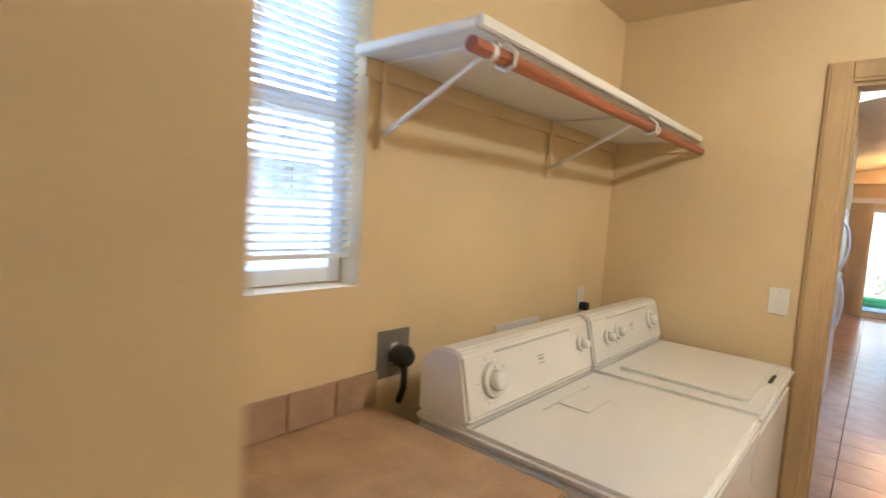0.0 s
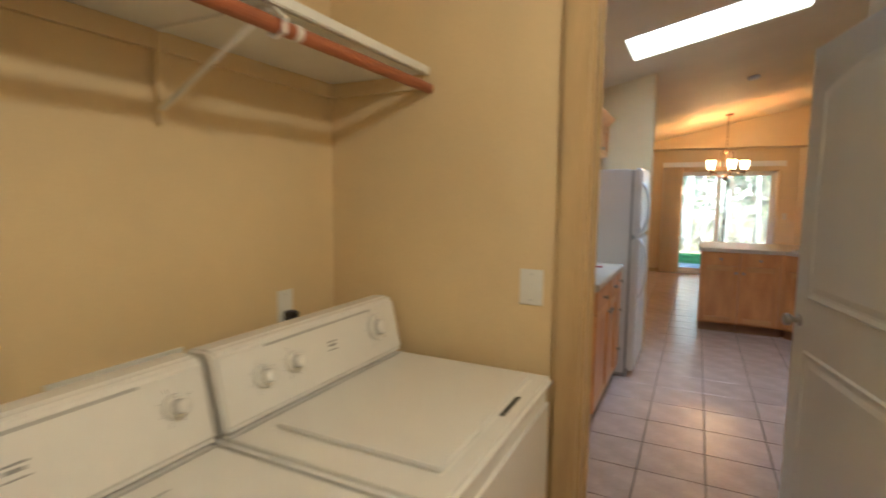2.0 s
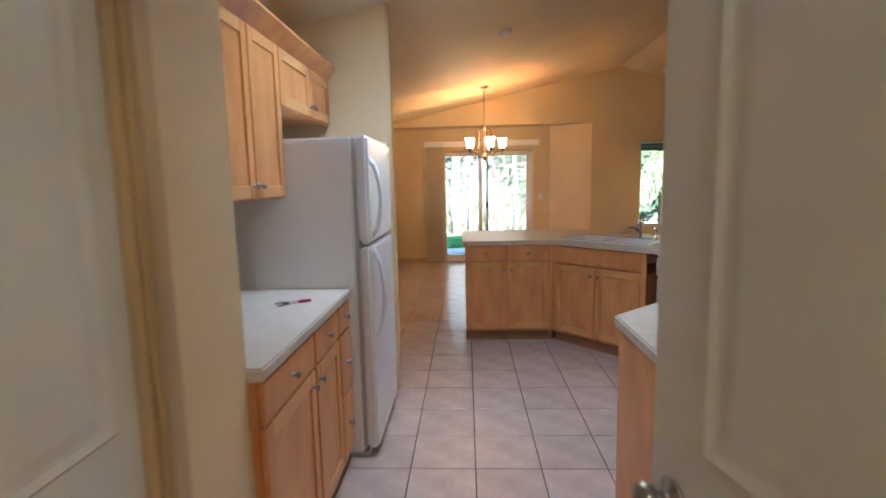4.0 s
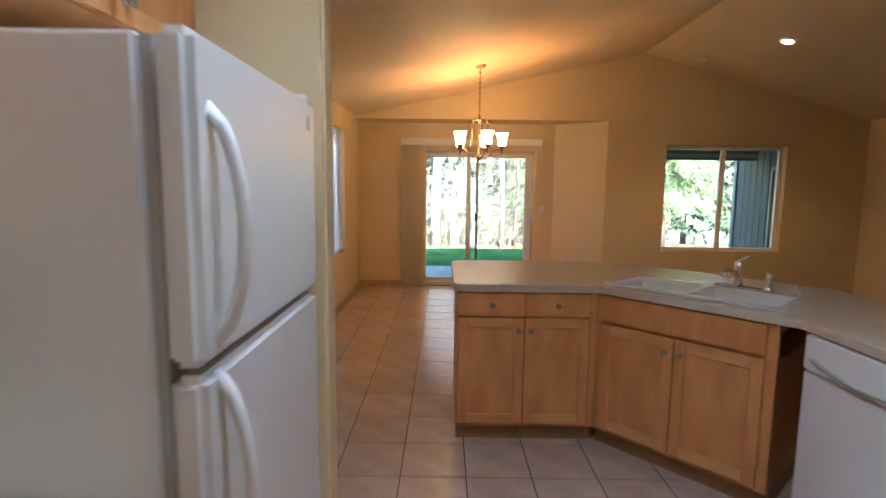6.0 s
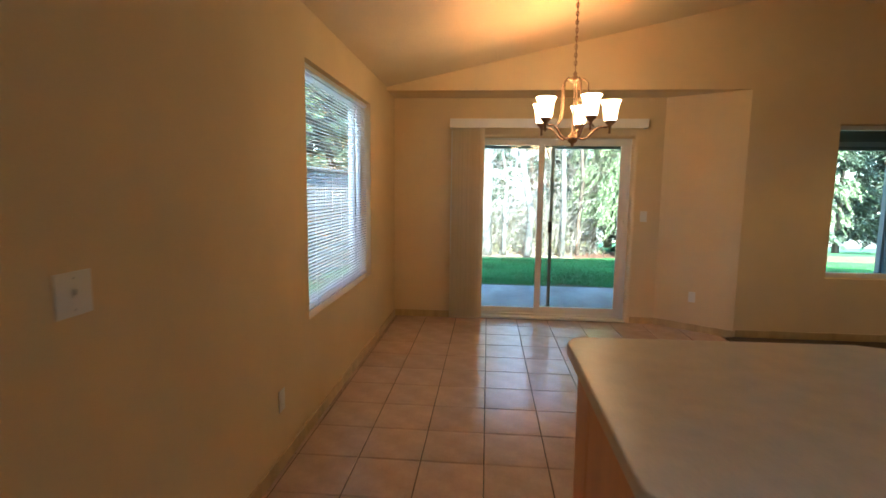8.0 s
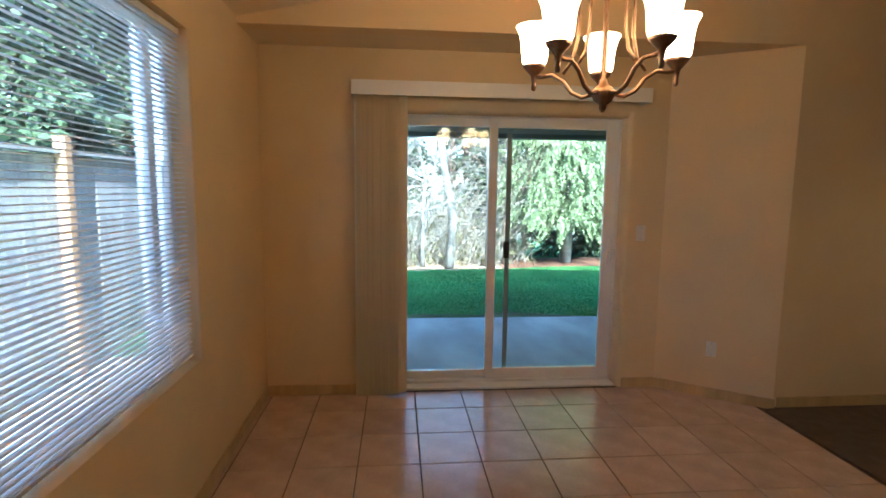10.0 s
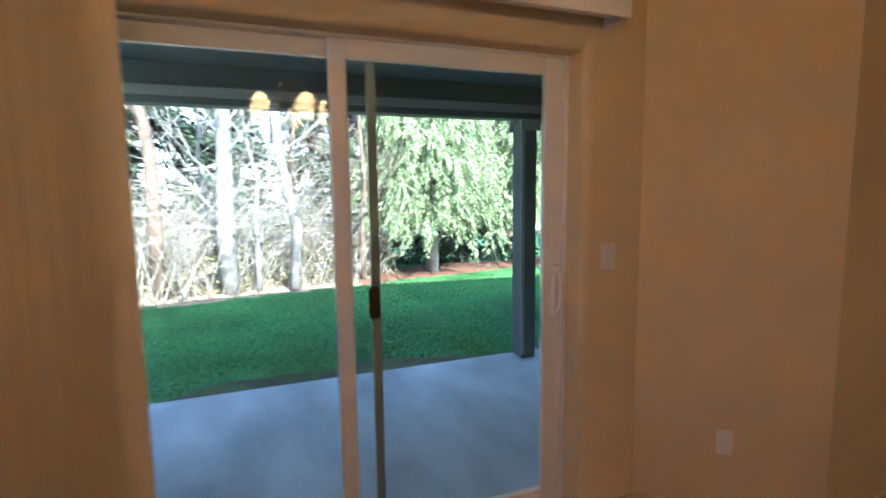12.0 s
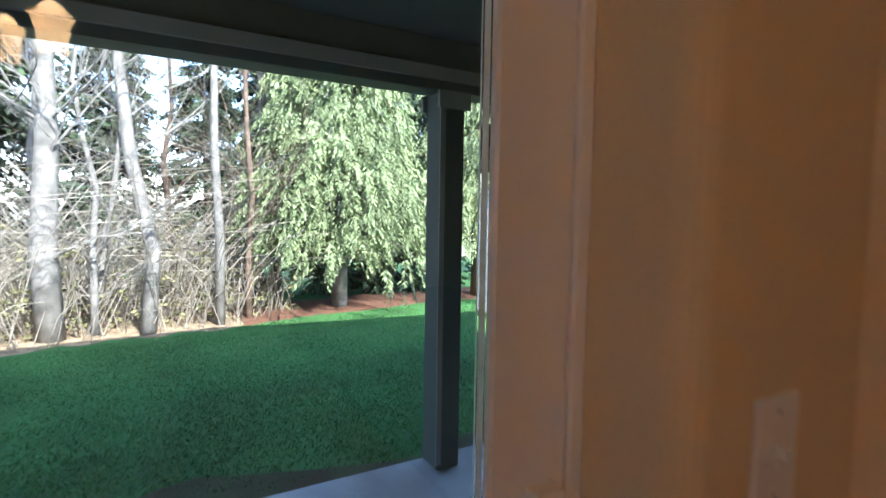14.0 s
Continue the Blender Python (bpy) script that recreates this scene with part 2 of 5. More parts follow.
def tube(bm, path, r, sides=8, cap=True):
    """A tube along points, with one radius or one a point."""
    path = [Vector(p) for p in path]
    rs = r if isinstance(r, (list, tuple)) else [r] * len(path)
    rings = []
    side = None
    for i, p in enumerate(path):
        d = (path[min(i + 1, len(path) - 1)] - path[max(i - 1, 0)]).normalized()
        if side is None:
            side = d.orthogonal().normalized()
        side = (side - d * side.dot(d)).normalized()
        up = d.cross(side)
        rings.append([bm.verts.new(p + (side * math.cos(a) + up * math.sin(a)) * rs[i])
                      for a in (2 * math.pi * k / sides for k in range(sides))])
    for a, b in zip(rings, rings[1:]):
        for k in range(sides):
            bm.faces.new((a[k], a[(k + 1) % sides], b[(k + 1) % sides], b[k]))
    if cap:
        bm.faces.new(rings[0][::-1])
        bm.faces.new(rings[-1])
    return bm


def lathe(bm, profile, m, sides=16):
    """Turns a profile of (radius, height) round the z axis of m."""
    rings = [[bm.verts.new(m @ Vector((max(r, 1e-4) * math.cos(a), max(r, 1e-4) * math.sin(a), z)))
              for a in (2 * math.pi * k / sides for k in range(sides))] for r, z in profile]
    for a, b in zip(rings, rings[1:]):
        for k in range(sides):
            bm.faces.new((a[k], a[(k + 1) % sides], b[(k + 1) % sides], b[k]))
    bm.faces.new(rings[0][::-1])
    bm.faces.new(rings[-1])
    return bm


def wall_along_y(name, x0, x1, y0, y1, z0, z1, holes, label):
    """A wall that runs along y, with openings (y0, y1, z0, z1) through it."""
    bm = bmesh.new()
    at = y0
    for a, b, c, d in sorted(holes):
        bx(bm, x0, at, z0, x1, a, z1)
        if c > z0:
            bx(bm, x0, a, z0, x1, b, c)
        if d < z1:
            bx(bm, x0, a, d, x1, b, z1)
        at = b
    bx(bm, x0, at, z0, x1, y1, z1)
    return structure(part(name, bm, M_WALL), label, "wall")


def wall_along_x(name, y0, y1, x0, x1, z0, z1, holes, label, material=None):
    bm = bmesh.new()
    at = x0
    for a, b, c, d in sorted(holes):
        bx(bm, at, y0, z0, a, y1, z1)
        if c > z0:
            bx(bm, a, y0, z0, b, y1, c)
        if d < z1:
            bx(bm, a, y0, d, b, y1, z1)
        at = b
    bx(bm, at, y0, z0, x1, y1, z1)
    return structure(part(name, bm, material or M_WALL), label, "wall")


def ceil_z(x):
    return 2.48 + 0.22 * (x + 1.0) if x < 3.0 else 3.36 - 0.27 * (x - 3.0)


# ---------------------------------------------------------------- structure
wall_along_y("wall_west", -1.15, -1.0, -1.3, 12.95, -0.2, 2.75,
             [(0.64, 1.39, 1.272, 2.20), (9.99, 11.605, 0.675, 2.195)], "cream textured plaster outside wall with two windows")
wall_along_x("wall_laundry_entry", 0.26, 0.60, -1.0, 1.5, 0, 2.6, [(-0.168, 0.95, 0, 2.1)], "cream plaster wall round an open doorway")
wall_along_x("wall_hall_south", -1.42, -1.3, -1.15, 1.62, 0, 2.6, [], "cream plaster wall closing the entry hall")
wall_along_y("wall_laundry_east", 1.5, 1.62, -1.3, 3.237, 0, 2.6, [], "cream plaster wall of the laundry")
wall_along_x("wall_laundry_north", 3.117, 3.237, -1.0, 1.5, 0, 2.75, [(-0.025, 0.915, 0, 2.13)], "cream textured plaster wall with a doorway to the kitchen")
wall_along_y("wall_pantry", -0.405, -0.285, 3.237, 4.736, 0, 2.75, [(3.44, 4.31, 0, 2.17)], "cream plaster wall with a pantry doorway")
wall_along_x("wall_pantry_end", 4.616, 4.736, -1.0, -0.405, 0, 2.75, [], "cream plaster wall between pantry and kitchen counter")
wall_along_y("wall_passage", 0.97, 1.09, 3.237, 4.70, 0, 3.0, [], "cream plaster wall of the short passage")
wall_along_x("wall_kitchen_south", 4.58, 4.70, 1.09, 6.35, 0, 3.4, [], "cream plaster wall behind the kitchen")
wall_along_y("wall_kitchen_east", 2.48, 2.60, 4.70, 7.2, 0, 3.3, [], "cream plaster wall beside the range")
part_bm = box(-1.0, 6.82, 0, -0.128, 6.95, 2.74)
structure(part("wall_partition", part_bm, M_WALL, bevel=0.012, seg=3), "cream textured partition wall with rounded corners beside the refrigerator", "wall")
wall_along_x("wall_north", 12.785, 12.99, -1.0, 1.93, -0.2, 2.50, [(-0.26, 1.64, -0.02, 2.065)], "cream plaster wall of the dining bay with a patio door")
dg = bmesh.new()
prism(dg, [(1.905, 12.785), (2.55, 12.34), (2.66, 12.47), (1.985, 12.95)], -0.2, 2.50)
structure(part("wall_diagonal", dg, M_WALL), "cream plaster wall set at an angle", "wall")
wall_along_x("wall_north_living", 12.34, 12.49, 2.55, 6.35, -0.2, 3.45, [(3.375, 5.075, 0.63, 2.12)], "cream plaster wall of the living room with a window")
structure(part("wall_gable", box(-1.0, 12.34, 2.445, 2.55, 12.47, 3.45), M_WALL), "cream plaster gable wall above the dining bay", "wall")
wall_along_y("wall_east", 6.2, 6.35, 4.58, 12.49, -0.2, 2.8, [], "cream plaster outside wall of the living room")

# floors
structure(part("floor", box(-1.15, 3.1, -0.2, 6.35, 12.95, -0.007), M_GROUT), "dark grout bed under beige floor tiles", "floor")
structure(part("floor_laundry", box(-1.15, -1.42, -0.2, 1.62, 3.1, -0.002), M_TILE), "beige tiled laundry floor", "floor")
carpet_bm = bmesh.new()
prism(carpet_bm, [(2.47, 7.2), (6.2, 7.2), (6.2, 12.34), (2.55, 12.34), (2.47, 12.30)], -0.006, 0.010)
structure(part("floor_carpet", carpet_bm, M_CARPET), "dark brown cut-pile carpet of the living room", "floor")

# ceilings
cb = bmesh.new()
TO_XZ = Matrix(((1, 0, 0, 0), (0, 0, 1, 0), (0, 1, 0, 0), (0, 0, 0, 1)))   # prism (x, z) drawn along y


def slope_slab(bm, xa, xb, ya, yb, thick=0.10):
    prism(bm, [(xa, ceil_z(xa)), (xb, ceil_z(xb)), (xb, ceil_z(xb) + thick), (xa, ceil_z(xa) + thick)], ya, yb, TO_XZ)


SKX0, SKX1, SKY0, SKY1 = -0.26, 0.95, 5.57, 6.20
slope_slab(cb, -1.0, 3.0, 3.237, SKY0)
slope_slab(cb, -1.0, SKX0, SKY0, SKY1)
slope_slab(cb, SKX1, 3.0, SKY0, SKY1)
slope_slab(cb, -1.0, 3.0, SKY1, 12.34)
prism(cb, [(3.0, ceil_z(3.0)), (6.2, ceil_z(6.2)), (6.2, ceil_z(6.2) + 0.1), (3.0, ceil_z(3.0) + 0.1)], 4.58, 12.34, TO_XZ)
structure(part("ceiling", cb, M_CEIL), "cream textured vaulted ceiling", "ceiling")
structure(part("ceiling_bay", box(-1.0, 12.47, 2.445, 2.66, 12.80, 2.56), M_CEIL), "flat cream ceiling of the dining bay", "ceiling")
structure(part("ceiling_laundry", box(-1.15, -1.42, 2.54, 1.62, 3.117, 2.62), M_CEIL), "flat cream laundry ceiling", "ceiling")
# skylight
sk = bmesh.new()
for xa, xb, ya, yb in ((SKX0 - 0.03, SKX0, SKY0 - 0.03, SKY1 + 0.03), (SKX1, SKX1 + 0.03, SKY0 - 0.03, SKY1 + 0.03),
                       (SKX0, SKX1, SKY0 - 0.03, SKY0), (SKX0, SKX1, SKY1, SKY1 + 0.03)):
    prism(sk, [(xa, ceil_z(xa) + 0.101), (xb, ceil_z(xb) + 0.101), (xb, 3.34), (xa, 3.34)], ya, yb, TO_XZ)
skylight = structure(part("skylight", sk, M_SHAFT), "white skylight shaft in the kitchen ceiling", "skylight")
pane = part("pane", box(SKX0 - 0.03, SKY0 - 0.03, 3.342, SKX1 + 0.03, SKY1 + 0.03, 3.35), glass_mat("skylight_glass", (0.95, 0.97, 1.0), 0.6), skylight, "frosted skylight pane")

# unseen roof, added and sized so its shadow covers the lawn; patio cover
rf = bmesh.new()
RID = 4.0


def roof_slab(bm, pts, ya, yb):
    prism(bm, pts, ya, yb, TO_XZ)


def roof_z(x):
    return RID - 0.14 * abs(x - 3.0)


for xa, xb, ya, yb in ((-1.35, -0.4, -2.0, 15.6), (-0.4, 1.1, -2.0, 5.45), (-0.4, 1.1, 6.32, 15.6), (1.1, 3.0, -2.0, 15.6), (3.0, 9.6, -2.0, 15.6)):
    roof_slab(rf, [(xa, roof_z(xa)), (xb, roof_z(xb)), (xb, roof_z(xb) + 0.12), (xa, roof_z(xa) + 0.12)], ya, yb)
prism(rf, [(-1.35, roof_z(-1.35)), (3.0, RID), (9.6, roof_z(9.6))], 15.45, 15.5, TO_XZ)
prism(rf, [(-1.35, roof_z(-1.35)), (3.0, RID), (9.6, roof_z(9.6))], -1.5, -1.45, TO_XZ)
structure(part("roof", rf, M_ROOF), "unseen dark shingled house roof, shaped to shade the lawn", "roof")
structure(part("ceiling_patio", box(-1.6, 12.995, 2.36, 7.4, 15.5, 2.42), M_GREEN), "dark green-grey boarded patio ceiling", "ceiling")
bm = bmesh.new()
bx(bm, -1.6, 15.0, 2.085, 7.4, 15.17, 2.359)
structure(part("beam_patio", bm, M_GREEN, bevel=0.006), "dark green-grey beam of the patio cover", "beam")
structure(part("trim_beam", box(-1.6, 14.972, 2.135, 7.4, 14.999, 2.20), M_TRIMG), "pale green-grey trim board along the patio beam", "trim")


def patio_post(x, y):
    p = thing("patio_post", (x, y, -0.065), "green-grey painted square wooden post on the patio slab", "post", "patio posts")
    part("shaft", box(x - 0.075, y - 0.085, -0.064, x + 0.075, y + 0.085, 2.082), M_GREEN, p, bevel=0.006)
    part("corner_board", box(x - 0.083, y - 0.093, -0.03, x - 0.05, y - 0.086, 2.07), M_TRIMG, p)
    part("capital", box(x - 0.10, y - 0.11, 1.99, x + 0.10, y - 0.087, 2.082), M_TRIMG, p)
    part("capital", box(x - 0.10, y + 0.087, 1.99, x + 0.10, y + 0.11, 2.082), M_TRIMG, p)
    return p


patio_post(2.68, 15.085)
structure(part("patio", box(-1.6, 12.995, -0.28, 7.4, 15.19, -0.065), M_PATIO, bevel=0.01), "grey stained concrete patio slab", "patio")
# side wing of the house beyond the patio, with a door onto it
wing = part("wall_wing", box(6.30, 12.50, -0.2, 6.45, 15.75, 2.355), M_GREEN)
structure(wing, "dark green-grey house wall of vertical boards at the patio", "wall")
y = 12.47
while y < 15.55:
    if not 13.50 < y < 14.56:
        part("siding_board", box(6.282, y, -0.06, 6.299, y + 0.185, 2.35), M_GREEN, wing, bevel=0.004, seg=1)
    y += 0.195
part("corner_board", box(6.268, 15.66, -0.06, 6.299, 15.76, 2.35), M_TRIMG, wing)
pd = thing("patio_side_door", (6.28, 14.05, -0.065), "dark glazed door with a pale frame onto the patio", "door")
fb = bmesh.new()
for a in ((6.265, 13.52, -0.06, 6.298, 13.58, 1.95), (6.265, 14.49, -0.06, 6.298, 14.55, 1.95), (6.265, 13.58, 1.88, 6.298, 14.49, 1.95)):
    bx(fb, *a)
part("door_frame", fb, M_TRIMG, pd, "pale grey door frame")
part("leaf", box(6.280, 13.585, -0.06, 6.297, 14.485, 1.875), M_BLACK, pd, "dark door leaf")

# ground outdoors
def lawn_edge(x):
    """Where the lawn ends and the woods begin: nearer towards -x."""
    t = min(1.0, max(0.0, (x + 1.5) / 7.5))
    return 19.8 + 1.6 * t * t * (3 - 2 * t) + 0.06 * math.sin(x * 2.3)


def ground_z(x, y):
    e = lawn_edge(x)
    return -0.11 - 0.043 * max(0.0, min(y, e) - 15.2) - 0.10 * max(0.0, y - e - 1.0) + 0.012 * math.sin(x * 0.7 + y * 0.4)


gm = bmesh.new()
xs = [-300, -120, -60, -30] + [-20 + 1 * i for i in range(51)] + [40, 70, 130, 300]
ys = [-300, -100, -40, -10, 0, 8, 12, 14] + [15.2 + 0.5 * i for i in range(27)] + [30, 36, 42, 55, 80, 140, 320]
grid = [[gm.verts.new((x, y, ground_z(x, y) if y > 15 else -0.21)) for x in xs] for y in ys]
for r0, r1 in zip(grid, grid[1:]):
    for i in range(len(xs) - 1):
        gm.faces.new((r0[i], r0[i + 1], r1[i + 1], r1[i]))
structure(part("ground", gm, M_LAWN, smooth=True), "green lawn and soil falling gently away from the house", "ground")

# baseboards
bb = bmesh.new()
for a in ((-0.999, 6.951, 0, -0.986, 12.77, 0.075), (-0.985, 12.771, 0, -0.268, 12.784, 0.075), (1.645, 12.771, 0, 1.90, 12.784, 0.075),
          (2.57, 12.326, 0.011, 6.19, 12.339, 0.085), (-0.99, 6.951, 0, -0.135, 6.964, 0.075), (-0.284, 4.40, 0, -0.271, 4.73, 0.075)):
    bx(bb, *a)
u = Vector((0.645, -0.46, 0)).normalized()
mb = Matrix.Translation((1.905, 12.783, 0)) @ Matrix.Rotation(math.atan2(u.y, u.x), 4, 'Z')
bx(bb, 0.0, -0.014, 0, 0.79, -0.001, 0.075, mb)
structure(part("baseboard", bb, M_CASING, bevel=0.002, seg=1), "narrow tan stained wooden baseboard", "baseboard")


# ---------------------------------------------------------------- doors and casings
def casing(name, m, w, h, face=0.07, label="tan stained wooden door casing", sides=(1, 1)):
    """Moulded casing round an opening w wide and h high; the wall's face is the plane y = 0 of m, seen from -y."""
    e = structure(new(name), label, "trim")
    e.matrix_basis = m
    for x0, x1, on in ((-face, 0, sides[0]), (w, w + face, sides[1])):
        if on:
            b = bmesh.new()
            bx(b, x0, -0.014, 0, x1, -0.001, h + face, m)
            bx(b, x0 + 0.010, -0.019, 0, x1 - 0.016, -0.0145, h + face - 0.012, m)
            part("side_casing", b, M_CASING, e, bevel=0.0025, seg=1)
    b = bmesh.new()
    bx(b, 0.0005, -0.014, h, w - 0.0005, -0.001, h + face, m)
    bx(b, 0.0005, -0.019, h + 0.014, w - 0.0005, -0.0145, h + face - 0.012, m)
    part("head_casing", b, M_CASING, e, bevel=0.0025, seg=1)
    return e


def jamb(name, m, w, h, depth):
    e = structure(new(name), "tan stained wooden door jamb with a stop", "trim")
    e.matrix_basis = m
    b = bmesh.new()
    bx(b, 0.0005, 0.0, 0, 0.016, depth, h, m)
    bx(b, 0.0165, depth * 0.45, 0, 0.026, depth * 0.62, h - 0.016, m)
    part("side_jamb", b, M_CASING, e)
    b = bmesh.new()
    bx(b, w - 0.016, 0.0, 0, w - 0.0005, depth, h, m)
    bx(b, w - 0.026, depth * 0.45, 0, w - 0.0165, depth * 0.62, h - 0.016, m)
    part("side_jamb", b, M_CASING, e)
    part("head_jamb", bx(bmesh.new(), 0.0165, 0.0, h - 0.016, w - 0.0165, depth, h - 0.0005, m), M_CASING, e)
    return e


m_ld = pose(-0.025, 3.117, 0)
casing("casing_laundry", m_ld, 0.94, 2.13, face=0.085)
lj = jamb("jamb_laundry", m_ld, 0.94, 2.13, 0.12)
part("strike_plate", box(-0.0085, 3.195, 0.955, -0.0065, 3.225, 1.03), M_NICKEL, lj, "bronze strike plate")
casing("casing_laundry_back", pose(0.915, 3.237, 0, 0, 0, 180), 0.94, 2.13)
m_pd = pose(-0.285, 3.44, 0, 0, 0, 90)
casing("casing_pantry", m_pd, 0.87, 2.17, face=0.13 * 0.6)
jamb("jamb_pantry", m_pd, 0.87, 2.17, 0.12)


def moulded_panel(bm, x0, x1, z0, z1, y, m, arch=0.0, depth=0.008, sign=-1):
    """A raised field in a sunken border on the face y of a door: border ring, sloped, and field."""
    n = 8
    def ring(inset, yy):
        pts = [(x0 + inset, z0 + inset), (x1 - inset, z0 + inset)]
        top = []
        for i in range(n + 1):
            t = i / n
            x = x1 - inset + (x0 - x1 + 2 * inset) * t
            top.append((x, z1 - inset + arch * (math.sin(math.pi * t) - 1) if arch else z1 - inset))
        return [bm.verts.new(m @ Vector((a, yy, b))) for a, b in pts + top]
    rings = [ring(-0.004, y + sign * 0.00015), ring(0.004, y + sign * 0.007), ring(0.020, y + sign * 0.002), ring(0.030, y + sign * 0.0015), ring(0.055, y + sign * 0.006)]
    for a, b in zip(rings, rings[1:]):
        k = len(a)
        for i in range(k):
            bm.faces.new((a[i], a[(i + 1) % k], b[(i + 1) % k], b[i]))
    bm.faces.new(rings[-1])


def knob(name, m, parent, r=0.027, label="nickel door knob", material=None):
    """A turned knob that stands out along the z axis of m."""
    b = bmesh.new()
    lathe(b, [(r * 1.05, 0), (r * 1.05, 0.006), (r * 0.45, 0.010), (r * 0.42, 0.028), (r * 0.75, 0.034), (r, 0.046), (r * 0.92, 0.058), (r * 0.5, 0.064)], m, 16)
    return part(name, b, material or M_NICKEL, parent, label, smooth=True)


# the white panelled laundry door, standing open into the passage
hx, hy, ex, ey = 0.897, 3.243, 0.703, 4.148
ang = math.degrees(math.atan2(ey - hy, ex - hx))
m_door = pose(hx, hy, 0, 0, 0, ang)            # x along the leaf, +y towards the passage wall side
DW = math.hypot(ex - hx, ey - hy)
door = thing("door", (hx, hy, 0), "white painted two-panel door standing open", "door")
door.matrix_basis = m_door
part("leaf", bx(bmesh.new(), 0, -0.0175, 0.012, DW, 0.0175, 2.11, m_door), M_DOOR, door, bevel=0.002, seg=1)
for sgn in (1, -1):
    b = bmesh.new()
    moulded_panel(b, 0.13, DW - 0.13, 1.09, 1.98, sgn * 0.0178, m_door, arch=0.06, sign=sgn)
    part("upper_panel", b, M_DOOR, door)
    b = bmesh.new()
    moulded_panel(b, 0.13, DW - 0.13, 0.20, 0.87, sgn * 0.0178, m_door, sign=sgn)
    part("lower_panel", b, M_DOOR, door)
    knob("door_knob", m_door @ pose(DW - 0.062, sgn * 0.0178, 0.985, -90 * sgn), door)
for z in (0.25, 1.15, 1.95):
    b = bmesh.new()
    bx(b, -0.018, 0.0, z - 0.05, -0.001, 0.0185, z + 0.05, m_door)
    bx(b, 0.001, 0.0178, z - 0.05, 0.035, 0.0195, z + 0.05, m_door)
    tube(b, [m_door @ Vector((-0.004, 0.022, z - 0.052)), m_door @ Vector((-0.004, 0.022, z + 0.052))], 0.006, 8)
    part("hinge", b, M_BRONZE, door, "dark bronze butt hinge")

# bifold pantry door
pd = thing("pantry_door", (-0.335, 3.875, 0), "white painted four-panel bifold pantry door, closed", "door")
for y0, y1 in ((3.461, 3.872), (3.876, 4.289)):
    m = pose(-0.31, y0, 0, 0, 0, 90)
    wd = y1 - y0
    leaf = part("door_leaf", bx(bmesh.new(), 0, 0.0, 0.015, wd, 0.03, 2.145, m), M_DOOR, pd, bevel=0.0015, seg=1)
    b = bmesh.new()
    moulded_panel(b, 0.075, wd - 0.075, 1.02, 1.98, -0.0004, m, arch=0.03)
    part("upper_panel", b, M_DOOR, leaf)
    b = bmesh.new()
    moulded_panel(b, 0.075, wd - 0.075, 0.18, 0.83, -0.0004, m)
    part("lower_panel", b, M_DOOR, leaf)
knob("door_knob", pose(-0.3095, 3.84, 0.88, 0, 90), pd, 0.017, "small nickel knob")


# ---------------------------------------------------------------- windows
def pane_of(name, b, parent, material):
    p = part(name, b, material, parent, "clear glass pane")
    p.visible_shadow = False
    return p


def frame_ring(bm, m, x0, x1, z0, z1, wd, y0, y1):
    bx(bm, x0, y0, z0, x0 + wd, y1, z1, m)
    bx(bm, x1 - wd, y0, z0, x1, y1, z1, m)
    bx(bm, x0 + wd, y0, z0, x1 - wd, y1, z0 + wd, m)
    bx(bm, x0 + wd, y0, z1 - wd, x1 - wd, y1, z1, m)
    return bm


def slider_window(name, m, w, z0, z1, label, split, horizontal=True):
    """A vinyl window in an opening; m's plane y = 0 is the inner wall face, +y outward."""
    e = structure(new(name), label, "window")
    e.matrix_basis = m
    part("window_frame", frame_ring(bmesh.new(), m, 0.002, w - 0.002, z0 + 0.002, z1 - 0.002, 0.045, 0.085, 0.145), M_VINYL, e, bevel=0.003, seg=1)
    if horizontal:
        part("mullion", bx(bmesh.new(), split - 0.03, 0.088, z0 + 0.048, split + 0.03, 0.14, z1 - 0.048, m), M_VINYL, e)
        spans = ((0.05, split - 0.032, z0 + 0.05, z1 - 0.05), (split + 0.032, w - 0.05, z0 + 0.05, z1 - 0.05))
    else:
        part("meeting_rail", bx(bmesh.new(), 0.048, 0.080, split - 0.025, w - 0.048, 0.14, split + 0.025, m), M_VINYL, e)
        spans = ((0.05, w - 0.05, z0 + 0.05, split - 0.027), (0.05, w - 0.05, split + 0.027, z1 - 0.05))
    for a, b_, c, d_ in spans:
        pane_of("pane", bx(bmesh.new(), a, 0.112, c, b_, 0.117, d_, m), e, M_GLASS)
    return e


def slat_mesh(length, wd=0.025):
    b = bmesh.new()
    rows = []
    for i in range(5):
        t = i / 4 - 0.5
        rows.append([b.verts.new((x, t * wd, 0.0028 * (1 - 4 * t * t))) for x in (0, length)])
    for a, c in zip(rows, rows[1:]):
        b.faces.new((a[0], a[1], c[1], c[0]))
    low = [[b.verts.new((v.co.x, v.co.y, v.co.z - 0.0009)) for v in r] for r in rows]
    for a, c in zip(low, low[1:]):
        b.faces.new((c[0], c[1], a[1], a[0]))
    for k in (0, 4):
        b.faces.new((rows[k][0], rows[k][1], low[k][1], low[k][0]))
    return mesh_of("slat", b, M_SLAT)


